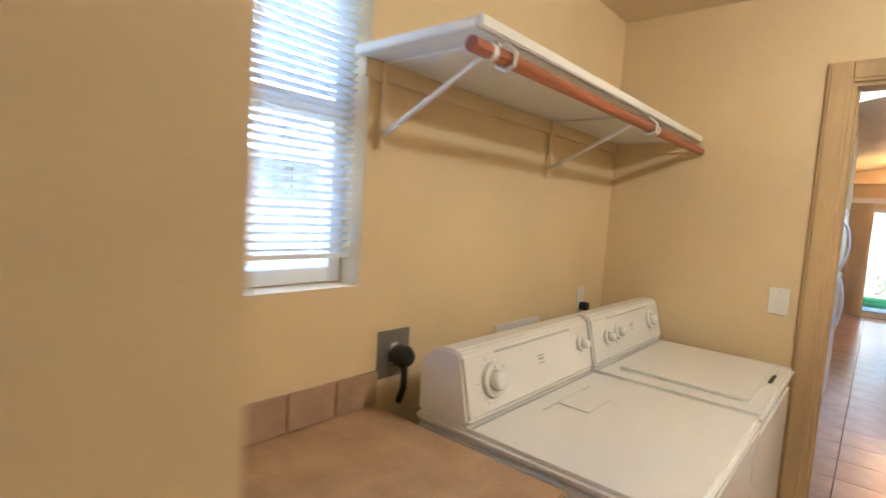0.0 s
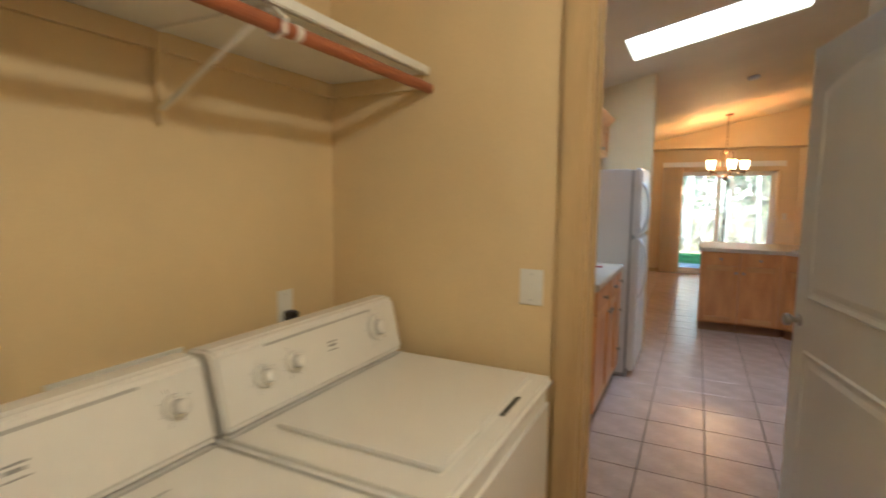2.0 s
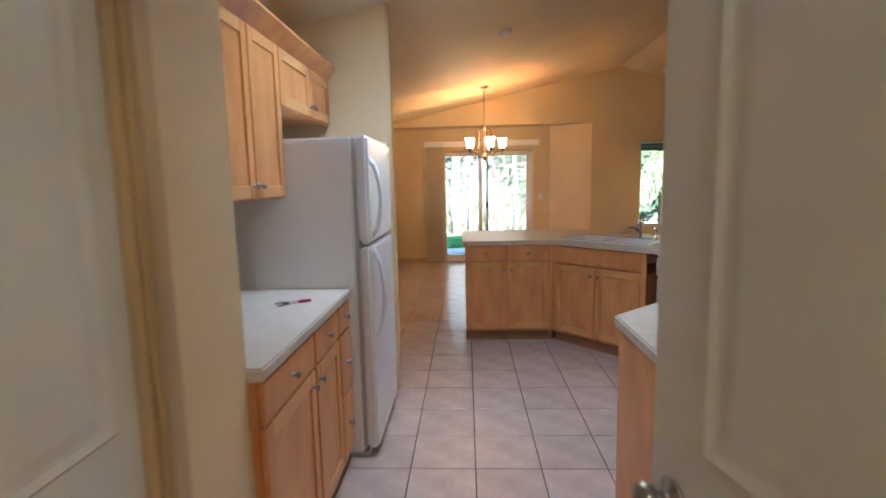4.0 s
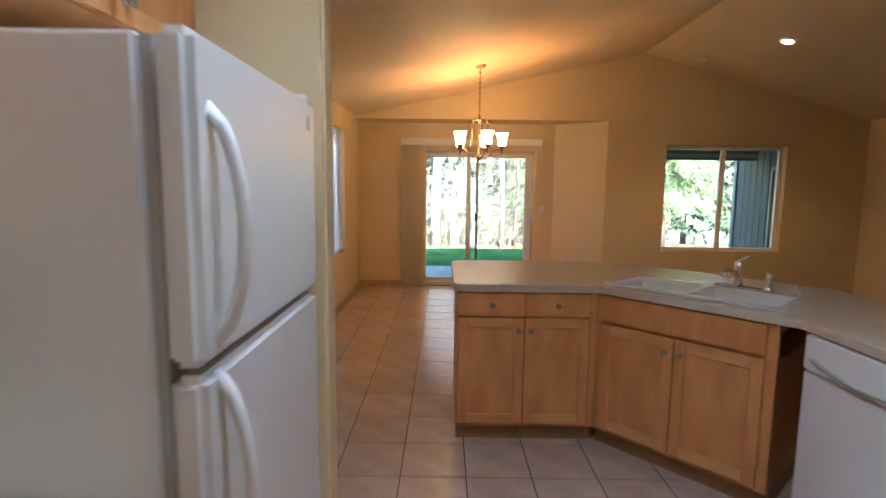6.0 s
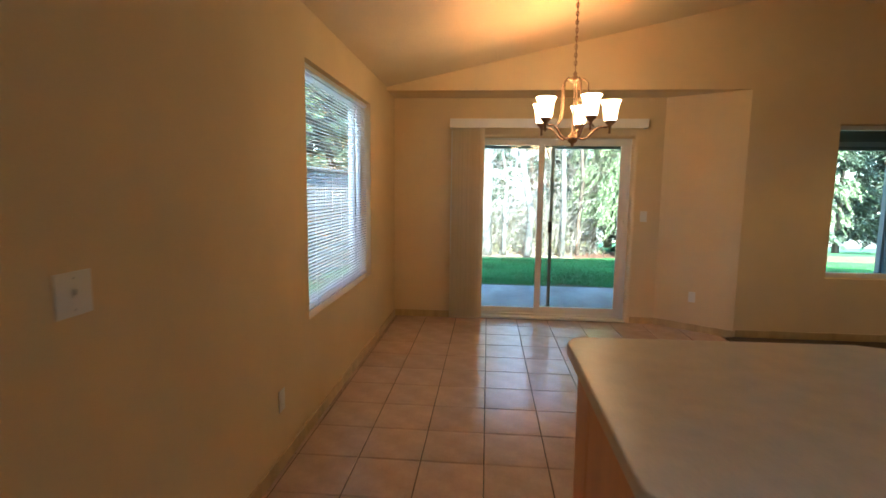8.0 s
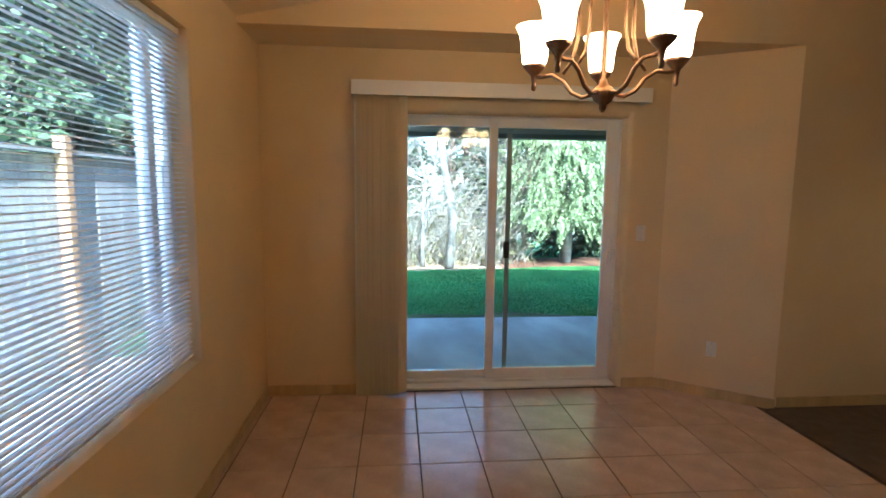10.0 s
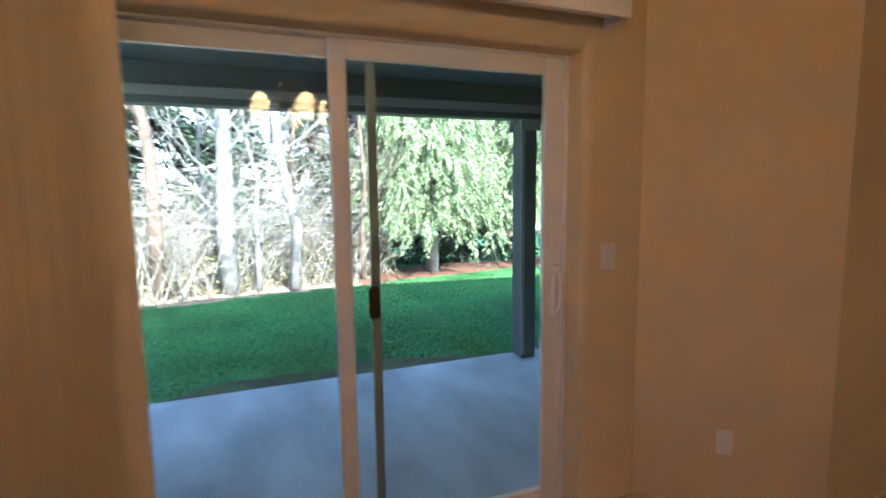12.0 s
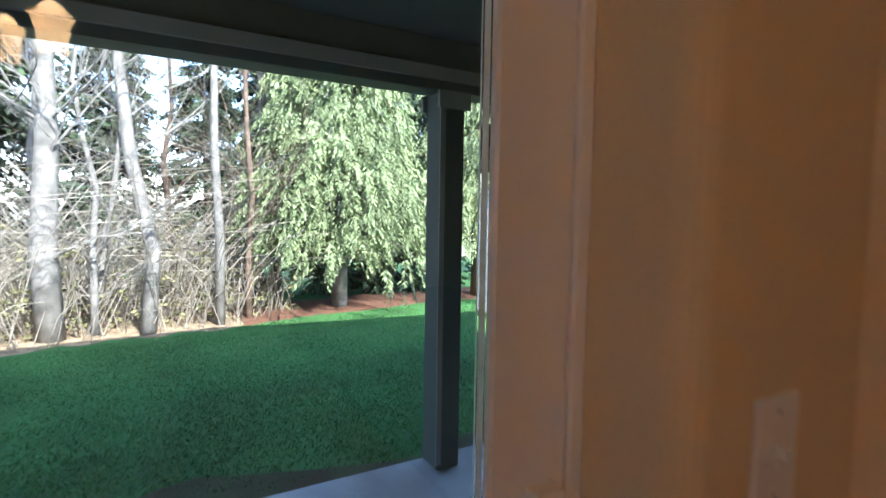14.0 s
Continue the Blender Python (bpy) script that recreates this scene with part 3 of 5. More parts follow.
def mini_blind(m, w, z0, z1, tilt, label, y=0.045):
    e = thing("mini_blind", m @ Vector((w / 2, y, z1)), label, "blind")
    part("headrail", bx(bmesh.new(), 0.008, y - 0.014, z1 - 0.032, w - 0.008, y + 0.014, z1 - 0.004, m), M_SLAT, e)
    part("bottom_rail", bx(bmesh.new(), 0.01, y - 0.012, z0 + 0.006, w - 0.01, y + 0.012, z0 + 0.018, m), M_SLAT, e)
    me = slat_mesh(w - 0.02)
    n = int((z1 - z0 - 0.06) / 0.0215)
    for i in range(n):
        z = z0 + 0.03 + i * (z1 - z0 - 0.07) / (n - 1)
        piece("slat", me, e, m @ pose(0.01, y, z, tilt + random.uniform(-1.5, 1.5)))
    for fx in (0.15, 0.5, 0.85):
        part("ladder_cord", tube(bmesh.new(), [m @ Vector((w * fx, y - 0.013, z0 + 0.012)), m @ Vector((w * fx, y - 0.013, z1 - 0.02))], 0.0011, 5), M_SLAT, e)
    return e


m_w1 = pose(-1.0, 0.64, 0, 0, 0, 90)
slider_window("window_1", m_w1, 0.75, 1.272, 2.20, "white vinyl single-hung laundry window", 1.76, horizontal=False)
mini_blind(m_w1, 0.75, 1.345, 2.195, -22, "white aluminium mini blind, slats open, in the laundry window")
m_w2 = pose(-1.0, 9.99, 0, 0, 0, 90)
slider_window("window_2", m_w2, 1.615, 0.675, 2.195, "white vinyl dining window with an even drywall return", 1.42)
mini_blind(m_w2, 1.615, 0.695, 2.19, 5, "white aluminium mini blind, slats open, in the dining window")
m_w3 = pose(3.375, 12.34, 0)
slider_window("window_3", m_w3, 1.70, 0.63, 2.12, "almond vinyl sliding window of the living room", 0.86)

# patio door: fixed pane, sliding panel and screen rail
m_sd = pose(-0.26, 12.83, 0)
sd = structure(new("door_patio"), "white vinyl sliding glass patio door, closed", "door")
sd.matrix_basis = m_sd
SW, SH = 1.90, 2.065
part("frame", frame_ring(bmesh.new(), m_sd, 0.012, SW - 0.012, 0.0, SH - 0.005, 0.04, 0.07, 0.149), M_VINYL, sd, bevel=0.003, seg=1)
fixed = part("fixed_panel", frame_ring(bmesh.new(), m_sd, 0.053, 0.935, 0.041, SH - 0.046, 0.062, 0.112, 0.143), M_VINYL, sd, bevel=0.003, seg=1)
for yo in (0.118, 0.132):
    pane_of("pane", bx(bmesh.new(), 0.116, yo, 0.104, 0.872, yo + 0.004, SH - 0.109, m_sd), fixed, M_TINT)
sp_ = bmesh.new()
for a in ((0.865, 0.041, 0.925, SH - 0.046), (SW - 0.146, 0.041, SW - 0.053, SH - 0.046), (0.925, 0.041, SW - 0.146, 0.125), (0.925, SH - 0.116, SW - 0.146, SH - 0.046)):
    bx(sp_, a[0], 0.074, a[1], a[2], 0.108, a[3], m_sd)
slide = part("sliding_panel", sp_, M_VINYL, sd, bevel=0.003, seg=1)
for yo in (0.083, 0.097):
    pane_of("pane", bx(bmesh.new(), 0.926, yo, 0.126, SW - 0.147, yo + 0.004, SH - 0.117, m_sd), slide, M_TINT)
handle = bmesh.new()
bx(handle, SW - 0.105, 0.050, 0.93, SW - 0.075, 0.0735, 1.15, m_sd)
tube(handle, [m_sd @ Vector(p) for p in ((SW - 0.09, 0.052, 0.95), (SW - 0.09, 0.025, 0.98), (SW - 0.09, 0.022, 1.04), (SW - 0.09, 0.025, 1.10), (SW - 0.09, 0.052, 1.13))], 0.009, 8)
part("handle", handle, M_VINYL, slide, "white pull handle")
screen = part("screen_rail", bx(bmesh.new(), 1.015, 0.151, 0.03, 1.05, 0.165, SH - 0.04, m_sd), M_RAIL, sd, "grey aluminium screen-door rail")
part("latch", bx(bmesh.new(), 1.0, 0.138, 0.975, 1.045, 0.1505, 1.105, m_sd), M_BLACK, screen, "black screen latch", bevel=0.01)
# plaster reveal with rounded arrises
sr = bmesh.new()
XL, XR, ZH, YF, YB, RB = -0.225, 1.605, 2.03, 12.784, 12.899, 0.034
for x, sgn in ((XL, -1), (XR, 1)):
    arc = [(x + sgn * RB * (1 - math.cos(a)), YF + RB * (1 - math.sin(a))) for a in [k * math.pi / 12 for k in range(7)]]
    pts = [(x, YB)] + arc + [(x + sgn * RB, YB)]
    prism(sr, pts, 0.0, ZH + RB)
prism(sr, [(YB, ZH)] + [(YF + RB * (1 - math.sin(a)), ZH + RB * (1 - math.cos(a))) for a in [k * math.pi / 12 for k in range(7)]] + [(YB, ZH + RB)], XL + 0.001, XR - 0.001,
      Matrix(((0, 0, 1, 0), (1, 0, 0, 0), (0, 1, 0, 0), (0, 0, 0, 1))))
structure(part("trim_patio_door", sr, M_WALL), "cream plaster reveal with rounded edges round the patio door", "trim")
structure(part("sill_patio_door", bx(bmesh.new(), 0.036, -0.03, 0.0, SW - 0.036, 0.069, 0.018, m_sd), M_VINYL, bevel=0.004), "white patio door threshold", "sill")

# vertical blind
vb = thing("vertical_blind", (0.66, 12.70, 2.12), "cream vertical blind drawn aside under a white valance", "blind")
val = bmesh.new()
bx(val, -0.372, 12.635, 2.113, 1.694, 12.645, 2.208)
bx(val, -0.372, 12.6455, 2.113, -0.362, 12.783, 2.208)
bx(val, 1.684, 12.6455, 2.113, 1.694, 12.783, 2.208)
bx(val, -0.361, 12.6455, 2.198, 1.683, 12.783, 2.208)
part("valance", val, M_VINYL, vb, "white valance board")
part("track", box(-0.35, 12.69, 2.137, 1.67, 12.73, 2.175), M_VINYL, vb)
for i in range(17):
    vx = -0.325 + i * 0.0185
    mv = pose(vx, 12.71, 0.02, 0, 0, 44 + random.uniform(-6, 6))
    b = bmesh.new()
    rows = []
    for z in (0, 2.112):
        rows.append([b.verts.new(mv @ Vector(((t - 0.5) * 0.088, 0.006 * math.sin(math.pi * t), z))) for t in (0, 0.25, 0.5, 0.75, 1)])
        rows.append([b.verts.new(mv @ Vector(((t - 0.5) * 0.088, 0.006 * math.sin(math.pi * t) + 0.0012, z))) for t in (0, 0.25, 0.5, 0.75, 1)])
    for k in range(4):
        b.faces.new((rows[0][k], rows[0][k + 1], rows[2][k + 1], rows[2][k]))
        b.faces.new((rows[1][k + 1], rows[1][k], rows[3][k], rows[3][k + 1]))
    part("vane", b, M_VANE, vb)
part("wand", tube(bmesh.new(), [(-0.35, 12.665, 2.08), (-0.352, 12.66, 0.75)], 0.005, 8), M_VINYL, vb, "thin control wand")


# ---------------------------------------------------------------- kitchen
CT = 0.95          # counter height
CK = 0.905         # cabinet body top


def cab_knob(m, parent):
    b = bmesh.new()
    lathe(b, [(0.010, 0), (0.010, 0.003), (0.005, 0.006), (0.005, 0.014), (0.013, 0.018), (0.015, 0.024), (0.010, 0.029), (0.002, 0.030)], m, 12)
    return part("knob", b, M_NICKEL, parent, "small nickel knob", smooth=True)


def shaker(m, x0, x1, z0, z1, parent, knob_at=None, name="door", rail=0.055):
    """A framed door with a sunken panel on the face y = 0 of m, standing 19 mm proud towards -y."""
    d = part(name, bx(bmesh.new(), x0 + rail - 0.003, -0.011, z0 + rail - 0.003, x1 - rail + 0.003, -0.002, z1 - rail + 0.003, m), M_MAPLE, parent)
    for a, c in ((x0, x0 + rail), (x1 - rail, x1)):
        part("stile", bx(bmesh.new(), a, -0.020, z0, c, -0.001, z1, m), M_MAPLE, d, bevel=0.0025, seg=1)
    for a, c in ((z0, z0 + rail), (z1 - rail, z1)):
        part("rail", bx(bmesh.new(), x0 + rail, -0.020, a, x1 - rail, -0.001, c, m), M_MAPLE_H, d, bevel=0.0025, seg=1)
    if knob_at:
        cab_knob(m @ pose(knob_at[0], -0.020, knob_at[1], 90), d)
    return d


def drawer(m, x0, x1, z0, z1, parent):
    d = part("drawer", bx(bmesh.new(), x0, -0.020, z0, x1, -0.001, z1, m), M_MAPLE, parent, bevel=0.004, seg=2)
    cab_knob(m @ pose((x0 + x1) / 2, -0.020, (z0 + z1) / 2, 90), d)
    return d


def base_unit(m, w, depth, plan, label, name="base_cabinet", kick=0.10, top=CK):
    """A base cabinet, front on the plane y = 0 of m; plan lists ("door"|"drawer", x0, x1, z0, z1, knob)."""
    e = thing(name, m @ Vector((w / 2, depth / 2, 0)), label, "cabinet", "kitchen cabinets")
    part("body", bx(bmesh.new(), 0.001, 0.0, kick, w - 0.001, depth, top, m), M_MAPLE, e)
    if top < CK:
        part("apron", bx(bmesh.new(), 0.001, 0.0, top + 0.001, w - 0.001, 0.02, CK, m), M_MAPLE, e)
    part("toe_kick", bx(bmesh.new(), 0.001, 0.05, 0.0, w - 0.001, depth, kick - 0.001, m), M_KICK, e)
    for kind, x0, x1, z0, z1, kn in plan:
        if kind == "door":
            shaker(m, x0, x1, z0, z1, e, kn)
        elif kind == "drawer":
            drawer(m, x0, x1, z0, z1, e)
        else:
            part("false_front", bx(bmesh.new(), x0, -0.020, z0, x1, -0.001, z1, m), M_MAPLE, e, bevel=0.004)
    return e


# run along the west wall
WF = -0.265
m = pose(WF, 4.74, 0, 0, 0, 90)
base_unit(m, 0.53, 0.733, [("drawer", 0.01, 0.52, 0.76, 0.90, 0), ("door", 0.01, 0.52, 0.11, 0.75, (0.485, 0.69))], "maple base cabinet with one door and a drawer")
m = pose(WF, 5.276, 0, 0, 0, 90)
base_unit(m, 0.385, 0.733, [("drawer", 0.008, 0.377, 0.76, 0.90, 0), ("door", 0.008, 0.377, 0.11, 0.75, (0.04, 0.69))], "maple base cabinet with a drawer over a door")
m = pose(WF, 5.662, 0, 0, 0, 90)
base_unit(m, 0.232, 0.733, [("drawer", 0.008, 0.224, 0.76, 0.90, 0), ("drawer", 0.008, 0.224, 0.44, 0.75, 0), ("drawer", 0.008, 0.224, 0.11, 0.43, 0)], "narrow maple drawer cabinet beside the refrigerator")
ct = thing("countertop", (-0.6, 5.38, CT), "grey-beige laminate countertop with a backsplash lip", "countertop")
part("top", box(-0.998, 4.739, CK + 0.002, -0.235, 5.893, CT), M_LAM, ct, bevel=0.006)
part("backsplash", box(-0.998, 4.742, CT + 0.001, -0.978, 5.893, CT + 0.10), M_LAM, ct, bevel=0.003)
part("end_splash", box(-0.977, 4.7395, CT + 0.001, -0.40, 4.759, CT + 0.10), M_LAM, ct, bevel=0.003)


def wall_unit(y0, y1, z0, z1, seam, label, knobs):
    m = pose(-0.56, y0, 0, 0, 0, 90)
    w = y1 - y0
    e = thing("wall_cabinet", (-0.78, (y0 + y1) / 2, z0), label, "cabinet", "kitchen wall cabinets")
    part("body", bx(bmesh.new(), 0.001, 0, z0, w - 0.001, 0.438, z1, m), M_MAPLE, e)
    at = [0] + [s - y0 for s in seam] + [w]
    for i, (a, b_) in enumerate(zip(at, at[1:])):
        kx = b_ - 0.035 if knobs[i] else a + 0.035
        shaker(m, a + 0.006, b_ - 0.006, z0 + 0.006, z1 - 0.006, e, (kx, z0 + 0.06))
    return e


wall_unit(4.739, 5.16, 1.43, 2.18, [], "maple wall cabinet with one framed door", [1])
wall_unit(5.161, 5.885, 1.43, 2.18, [5.52], "tall maple wall cabinet with two framed doors", [1, 0])
wall_unit(5.886, 6.815, 1.885, 2.18, [6.40], "short maple wall cabinet above the refrigerator", [1, 0])
cr = bmesh.new()
prism(cr, [(-0.60, 2.181), (-0.555, 2.181), (-0.535, 2.20), (-0.50, 2.235), (-0.485, 2.25), (-0.485, 2.262), (-0.60, 2.262)], 4.739, 6.815, TO_XZ)
structure(part("trim_crown", cr, M_MAPLE), "maple crown moulding along the wall cabinets", "trim")

# refrigerator
fr = thing("refrigerator", (-0.52, 6.32, 0), "white top-freezer refrigerator with pebbled doors", "refrigerator")
part("body", box(-0.93, 5.90, 0.03, -0.205, 6.65, 1.725), M_FRIDGE, fr, bevel=0.008)
part("base_grille", box(-0.90, 5.92, 0.002, -0.18, 6.625, 0.028), M_GREYP, fr, "grey base grille")
part("gasket", box(-0.204, 5.91, 0.06, -0.185, 6.64, 1.72), M_GREYP, fr, "grey door gasket")
dz = part("freezer_door", box(-0.184, 5.898, 1.180, -0.120, 6.655, 1.735), M_FRIDGE, fr, bevel=0.016, seg=4)
dr = part("lower_door", box(-0.184, 5.898, 0.055, -0.120, 6.655, 1.166), M_FRIDGE, fr, bevel=0.016, seg=4)
for parent, za, zb in ((dz, 1.21, 1.62), (dr, 0.66, 1.16)):
    pts = []
    for i in range(13):
        t = i / 12
        pts.append((-0.130 + 0.062 * math.sin(math.pi * t) ** 0.55, 5.96, za + (zb - za) * t))
    part("handle", tube(bmesh.new(), pts, 0.013, 10), M_FRIDGE, parent, "white bowed handle", smooth=True)
part("badge", box(-0.1198, 6.555, 1.645, -0.1175, 6.585, 1.685), M_GREYP, dz, "grey badge")
part("hinge_cover", box(-0.215, 6.59, 1.7355, -0.13, 6.645, 1.752), M_FRIDGE, fr, bevel=0.005)

# peninsula
m = pose(0.355, 7.94, 0)
base_unit(m, 0.382, 0.60, [("drawer", 0.01, 0.38, 0.765, 0.90, 0), ("door", 0.01, 0.38, 0.125, 0.755, (0.35, 0.685))], "maple base cabinet with a drawer at the end of the peninsula")
m = pose(0.738, 7.94, 0)
base_unit(m, 0.382, 0.60, [("drawer", 0.005, 0.375, 0.765, 0.90, 0), ("door", 0.005, 0.375, 0.125, 0.755, (0.035, 0.685))], "maple base cabinet with a drawer over a framed door")
m = pose(1.155, 7.948, 0, 0, 0, -47.6)
base_unit(m, 0.905, 0.55, [("front", 0.05, 0.86, 0.755, 0.90, 0), ("door", 0.05, 0.452, 0.125, 0.735, (0.417, 0.665)), ("door", 0.458, 0.86, 0.125, 0.735, (0.493, 0.665))], "maple corner sink cabinet with two framed doors", "sink_cabinet", top=0.73)
fl = thing("filler_panel", (1.16, 7.95, 0), "narrow maple filler strip between cabinets", "panel")
b = bmesh.new()
prism(b, [(1.122, 7.94), (1.152, 7.941), (1.28, 8.08), (1.122, 8.25)], 0.10, CK)
part("strip", b, M_MAPLE, fl)
b = bmesh.new()
prism(b, [(1.122, 7.99), (1.156, 7.995), (1.28, 8.11), (1.122, 8.25)], 0.0, 0.099)
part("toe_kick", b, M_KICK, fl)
# back of the peninsula
bk = thing("peninsula_back", (0.9, 8.6, 0), "maple panel closing the back of the peninsula", "panel")
b = bmesh.new()
prism(b, [(0.355, 8.542), (1.12, 8.542), (1.12, 8.26), (1.46, 8.42), (1.72, 8.16), (2.2, 7.72), (2.34, 7.8), (1.62, 8.60), (1.30, 8.72), (0.355, 8.72)], 0.0, CK)
part("panel", b, M_MAPLE, bk)

pc = thing("countertop", (1.2, 8.3, CT), "grey-beige laminate peninsula countertop with rounded corners", "countertop")
def rounded(cx, cy, r, a0, a1, n=6):
    return [(cx + r * math.cos(radians(a0 + (a1 - a0) * i / n)), cy + r * math.sin(radians(a0 + (a1 - a0) * i / n))) for i in range(n + 1)]


poly = rounded(0.40, 7.98, 0.07, 180, 270)
poly += [(1.15, 7.91), (1.80, 7.20), (1.80, 6.55), (2.476, 6.55), (2.476, 7.85), (1.85, 8.60), (1.62, 8.80), (1.32, 8.92)]
poly += rounded(0.43, 8.80, 0.10, 110, 180)
# the counter is a ring round the sink hole, cut along its diagonal axis
import_mat = pose(1.175, 7.948, 0, 0, 0, -47.6)
s0, s1, t0, t1 = 0.0, 0.885, 0.035, 0.50      # sink hole along and across the diagonal front
bmt = bmesh.new()
prism(bmt, poly, CK + 0.002, CT)
counter_ob = part("top", bmt, M_LAM, pc)
cutter = bmesh.new()
bx(cutter, s0 + 0.02, t0 + 0.02, 0.80, s1 - 0.02, t1 - 0.02, 1.1, import_mat)
cut_me = mesh_of("cutter", cutter, M_LAM)
cut_ob = new("cutter", cut_me)
mod = counter_ob.modifiers.new("hole", 'BOOLEAN')
mod.object = cut_ob
mod.solver = 'EXACT'
bev = counter_ob.modifiers.new("edge", 'BEVEL')
bev.width, bev.segments, bev.limit_method = 0.006, 2, 'ANGLE'
dg_ = bpy.context.evaluated_depsgraph_get()
dg_.update()
counter_me = bpy.data.meshes.new_from_object(counter_ob.evaluated_get(dg_))
counter_ob.modifiers.clear()
counter_ob.data = counter_me
bpy.data.objects.remove(cut_ob)

# double-bowl drop-in sink
sink = thing("kitchen_sink", import_mat @ Vector((0.46, 0.27, CT)), "white enamel double-bowl drop-in kitchen sink", "sink")
b = bmesh.new()
mid = (s0 + s1) / 2
bowls = ((s0 + 0.035, mid - 0.015), (mid + 0.015, s1 - 0.035))
ta, tb_ = t0 + 0.035, t1 - 0.09
zr = CT + 0.012
frame_ring_pts = ((s0, s1, t0, ta), (s0, s1, tb_, t1), (s0, bowls[0][0], ta, tb_), (bowls[0][1], bowls[1][0], ta, tb_), (bowls[1][1], s1, ta, tb_))
for a, c, e1, e2 in frame_ring_pts:
    bx(b, a, e1, CT + 0.001, c, e2, zr, import_mat)
part("rim", b, M_SINK, sink, bevel=0.003, seg=2)
for a, c in bowls:
    b = bmesh.new()
    rings = []
    for inset, z in ((0.0, zr - 0.002), (0.006, zr - 0.02), (0.02, CT - 0.15), (0.06, CT - 0.165)):
        rings.append([b.verts.new(import_mat @ Vector(q)) for q in ((a + inset, ta + inset, z), (c - inset, ta + inset, z), (c - inset, tb_ - inset, z), (a + inset, tb_ - inset, z))])
    for r0, r1 in zip(rings, rings[1:]):
        for k in range(4):
            b.faces.new((r0[k], r0[(k + 1) % 4], r1[(k + 1) % 4], r1[k]))
    b.faces.new(rings[-1])
    bowl = part("bowl", b, M_SINK, sink)
    bw = bmesh.new()
    lathe(bw, [(0.04, 0), (0.045, 0.003), (0.02, 0.004)], import_mat @ pose((a + c) / 2, (ta + tb_) / 2, CT - 0.165), 16)
    part("drain", bw, M_CHROME, bowl, "chrome drain")
fa = thing("faucet", import_mat @ Vector((0.50, t1 - 0.045, zr)), "chrome kitchen faucet with a side sprayer", "faucet")
fx, fy = 0.56, t1 - 0.045
b = bmesh.new()
bx(b, fx - 0.12, fy - 0.025, zr, fx + 0.12, fy + 0.025, zr + 0.012, import_mat)
part("base_plate", b, M_CHROME, fa, bevel=0.004)
b = bmesh.new()
lathe(b, [(0.026, 0), (0.024, 0.03), (0.020, 0.09), (0.024, 0.10), (0.022, 0.13), (0.006, 0.14)], import_mat @ pose(fx, fy, zr + 0.0125), 16)
body = part("body", b, M_CHROME, fa, smooth=True)
part("spout", tube(bmesh.new(), [import_mat @ Vector(p) for p in ((fx, fy - 0.015, zr + 0.07), (fx - 0.01, fy - 0.08, zr + 0.10), (fx - 0.02, fy - 0.15, zr + 0.105), (fx - 0.022, fy - 0.175, zr + 0.085))], [0.014, 0.013, 0.012, 0.013], 10), M_CHROME, fa, smooth=True)
part("lever", tube(bmesh.new(), [import_mat @ Vector(p) for p in ((fx, fy, zr + 0.148), (fx + 0.02, fy + 0.01, zr + 0.165), (fx + 0.075, fy + 0.02, zr + 0.195))], [0.008, 0.007, 0.005], 8), M_CHROME, fa, smooth=True)
for dx, nm in ((0.15, "sprayer"), (0.29, "soap_dispenser")):
    b = bmesh.new()
    lathe(b, [(0.024, 0), (0.022, 0.012), (0.013, 0.02), (0.014, 0.055), (0.019, 0.075), (0.017, 0.10), (0.004, 0.105)] if nm == "sprayer" else [(0.018, 0), (0.018, 0.05), (0.014, 0.055), (0.003, 0.057)], import_mat @ pose(fx + dx, fy, zr + 0.0008), 14)
    part(nm, b, M_CHROME, fa, smooth=True)

# dishwasher
m = pose(1.832, 7.185, 0, 0, 0, -90)
dw = thing("dishwasher", (2.13, 6.88, 0), "white built-in dishwasher with a curved front panel", "dishwasher")
part("body", bx(bmesh.new(), 0.005, 0.01, 0.10, 0.60, 0.57, 0.90, m), M_WHITE, dw)
part("door", bx(bmesh.new(), 0.005, -0.022, 0.12, 0.60, 0.009, 0.74, m), M_WHITE, dw, bevel=0.006)
pn = part("control_panel", bx(bmesh.new(), 0.005, -0.030, 0.745, 0.60, 0.009, 0.90, m), M_WHITE, dw, bevel=0.010, seg=3)
pts = [m @ Vector((0.06 + 0.48 * t, -0.034 - 0.004 * math.sin(math.pi * t), 0.80 - 0.028 * math.sin(math.pi * t))) for t in [i / 10 for i in range(11)]]
part("handle", tube(bmesh.new(), pts, 0.008, 8), M_GREYP, pn, "grey curved pocket handle")
part("toe_panel", bx(bmesh.new(), 0.005, 0.03, 0.0, 0.60, 0.06, 0.099, m), M_WHITE, dw)
# range
rg = thing("range", (2.14, 6.16, 0), "white freestanding electric range", "stove")
part("body", box(1.83, 5.785, 0.02, 2.47, 6.545, 0.905), M_WHITE, rg, bevel=0.005)
part("cooktop", box(1.815, 5.785, 0.906, 2.40, 6.545, 0.945), M_WHITE, rg, bevel=0.008)
part("backguard", box(2.401, 5.785, 0.906, 2.47, 6.545, 1.12), M_WHITE, rg, bevel=0.01)
for bxx, byy, r in ((1.97, 5.97, 0.10), (1.97, 6.36, 0.08), (2.24, 5.97, 0.08), (2.24, 6.36, 0.10)):
    b = bmesh.new()
    for k in range(4):
        rr = r * (1 - k * 0.22)
        tube(b, [(bxx + rr * math.cos(a), byy + rr * math.sin(a), 0.952) for a in [i * math.pi / 10 for i in range(20)]], 0.005, 5, cap=False)
    part("coil_burner", b, M_BLACK, rg, "black coil burner")
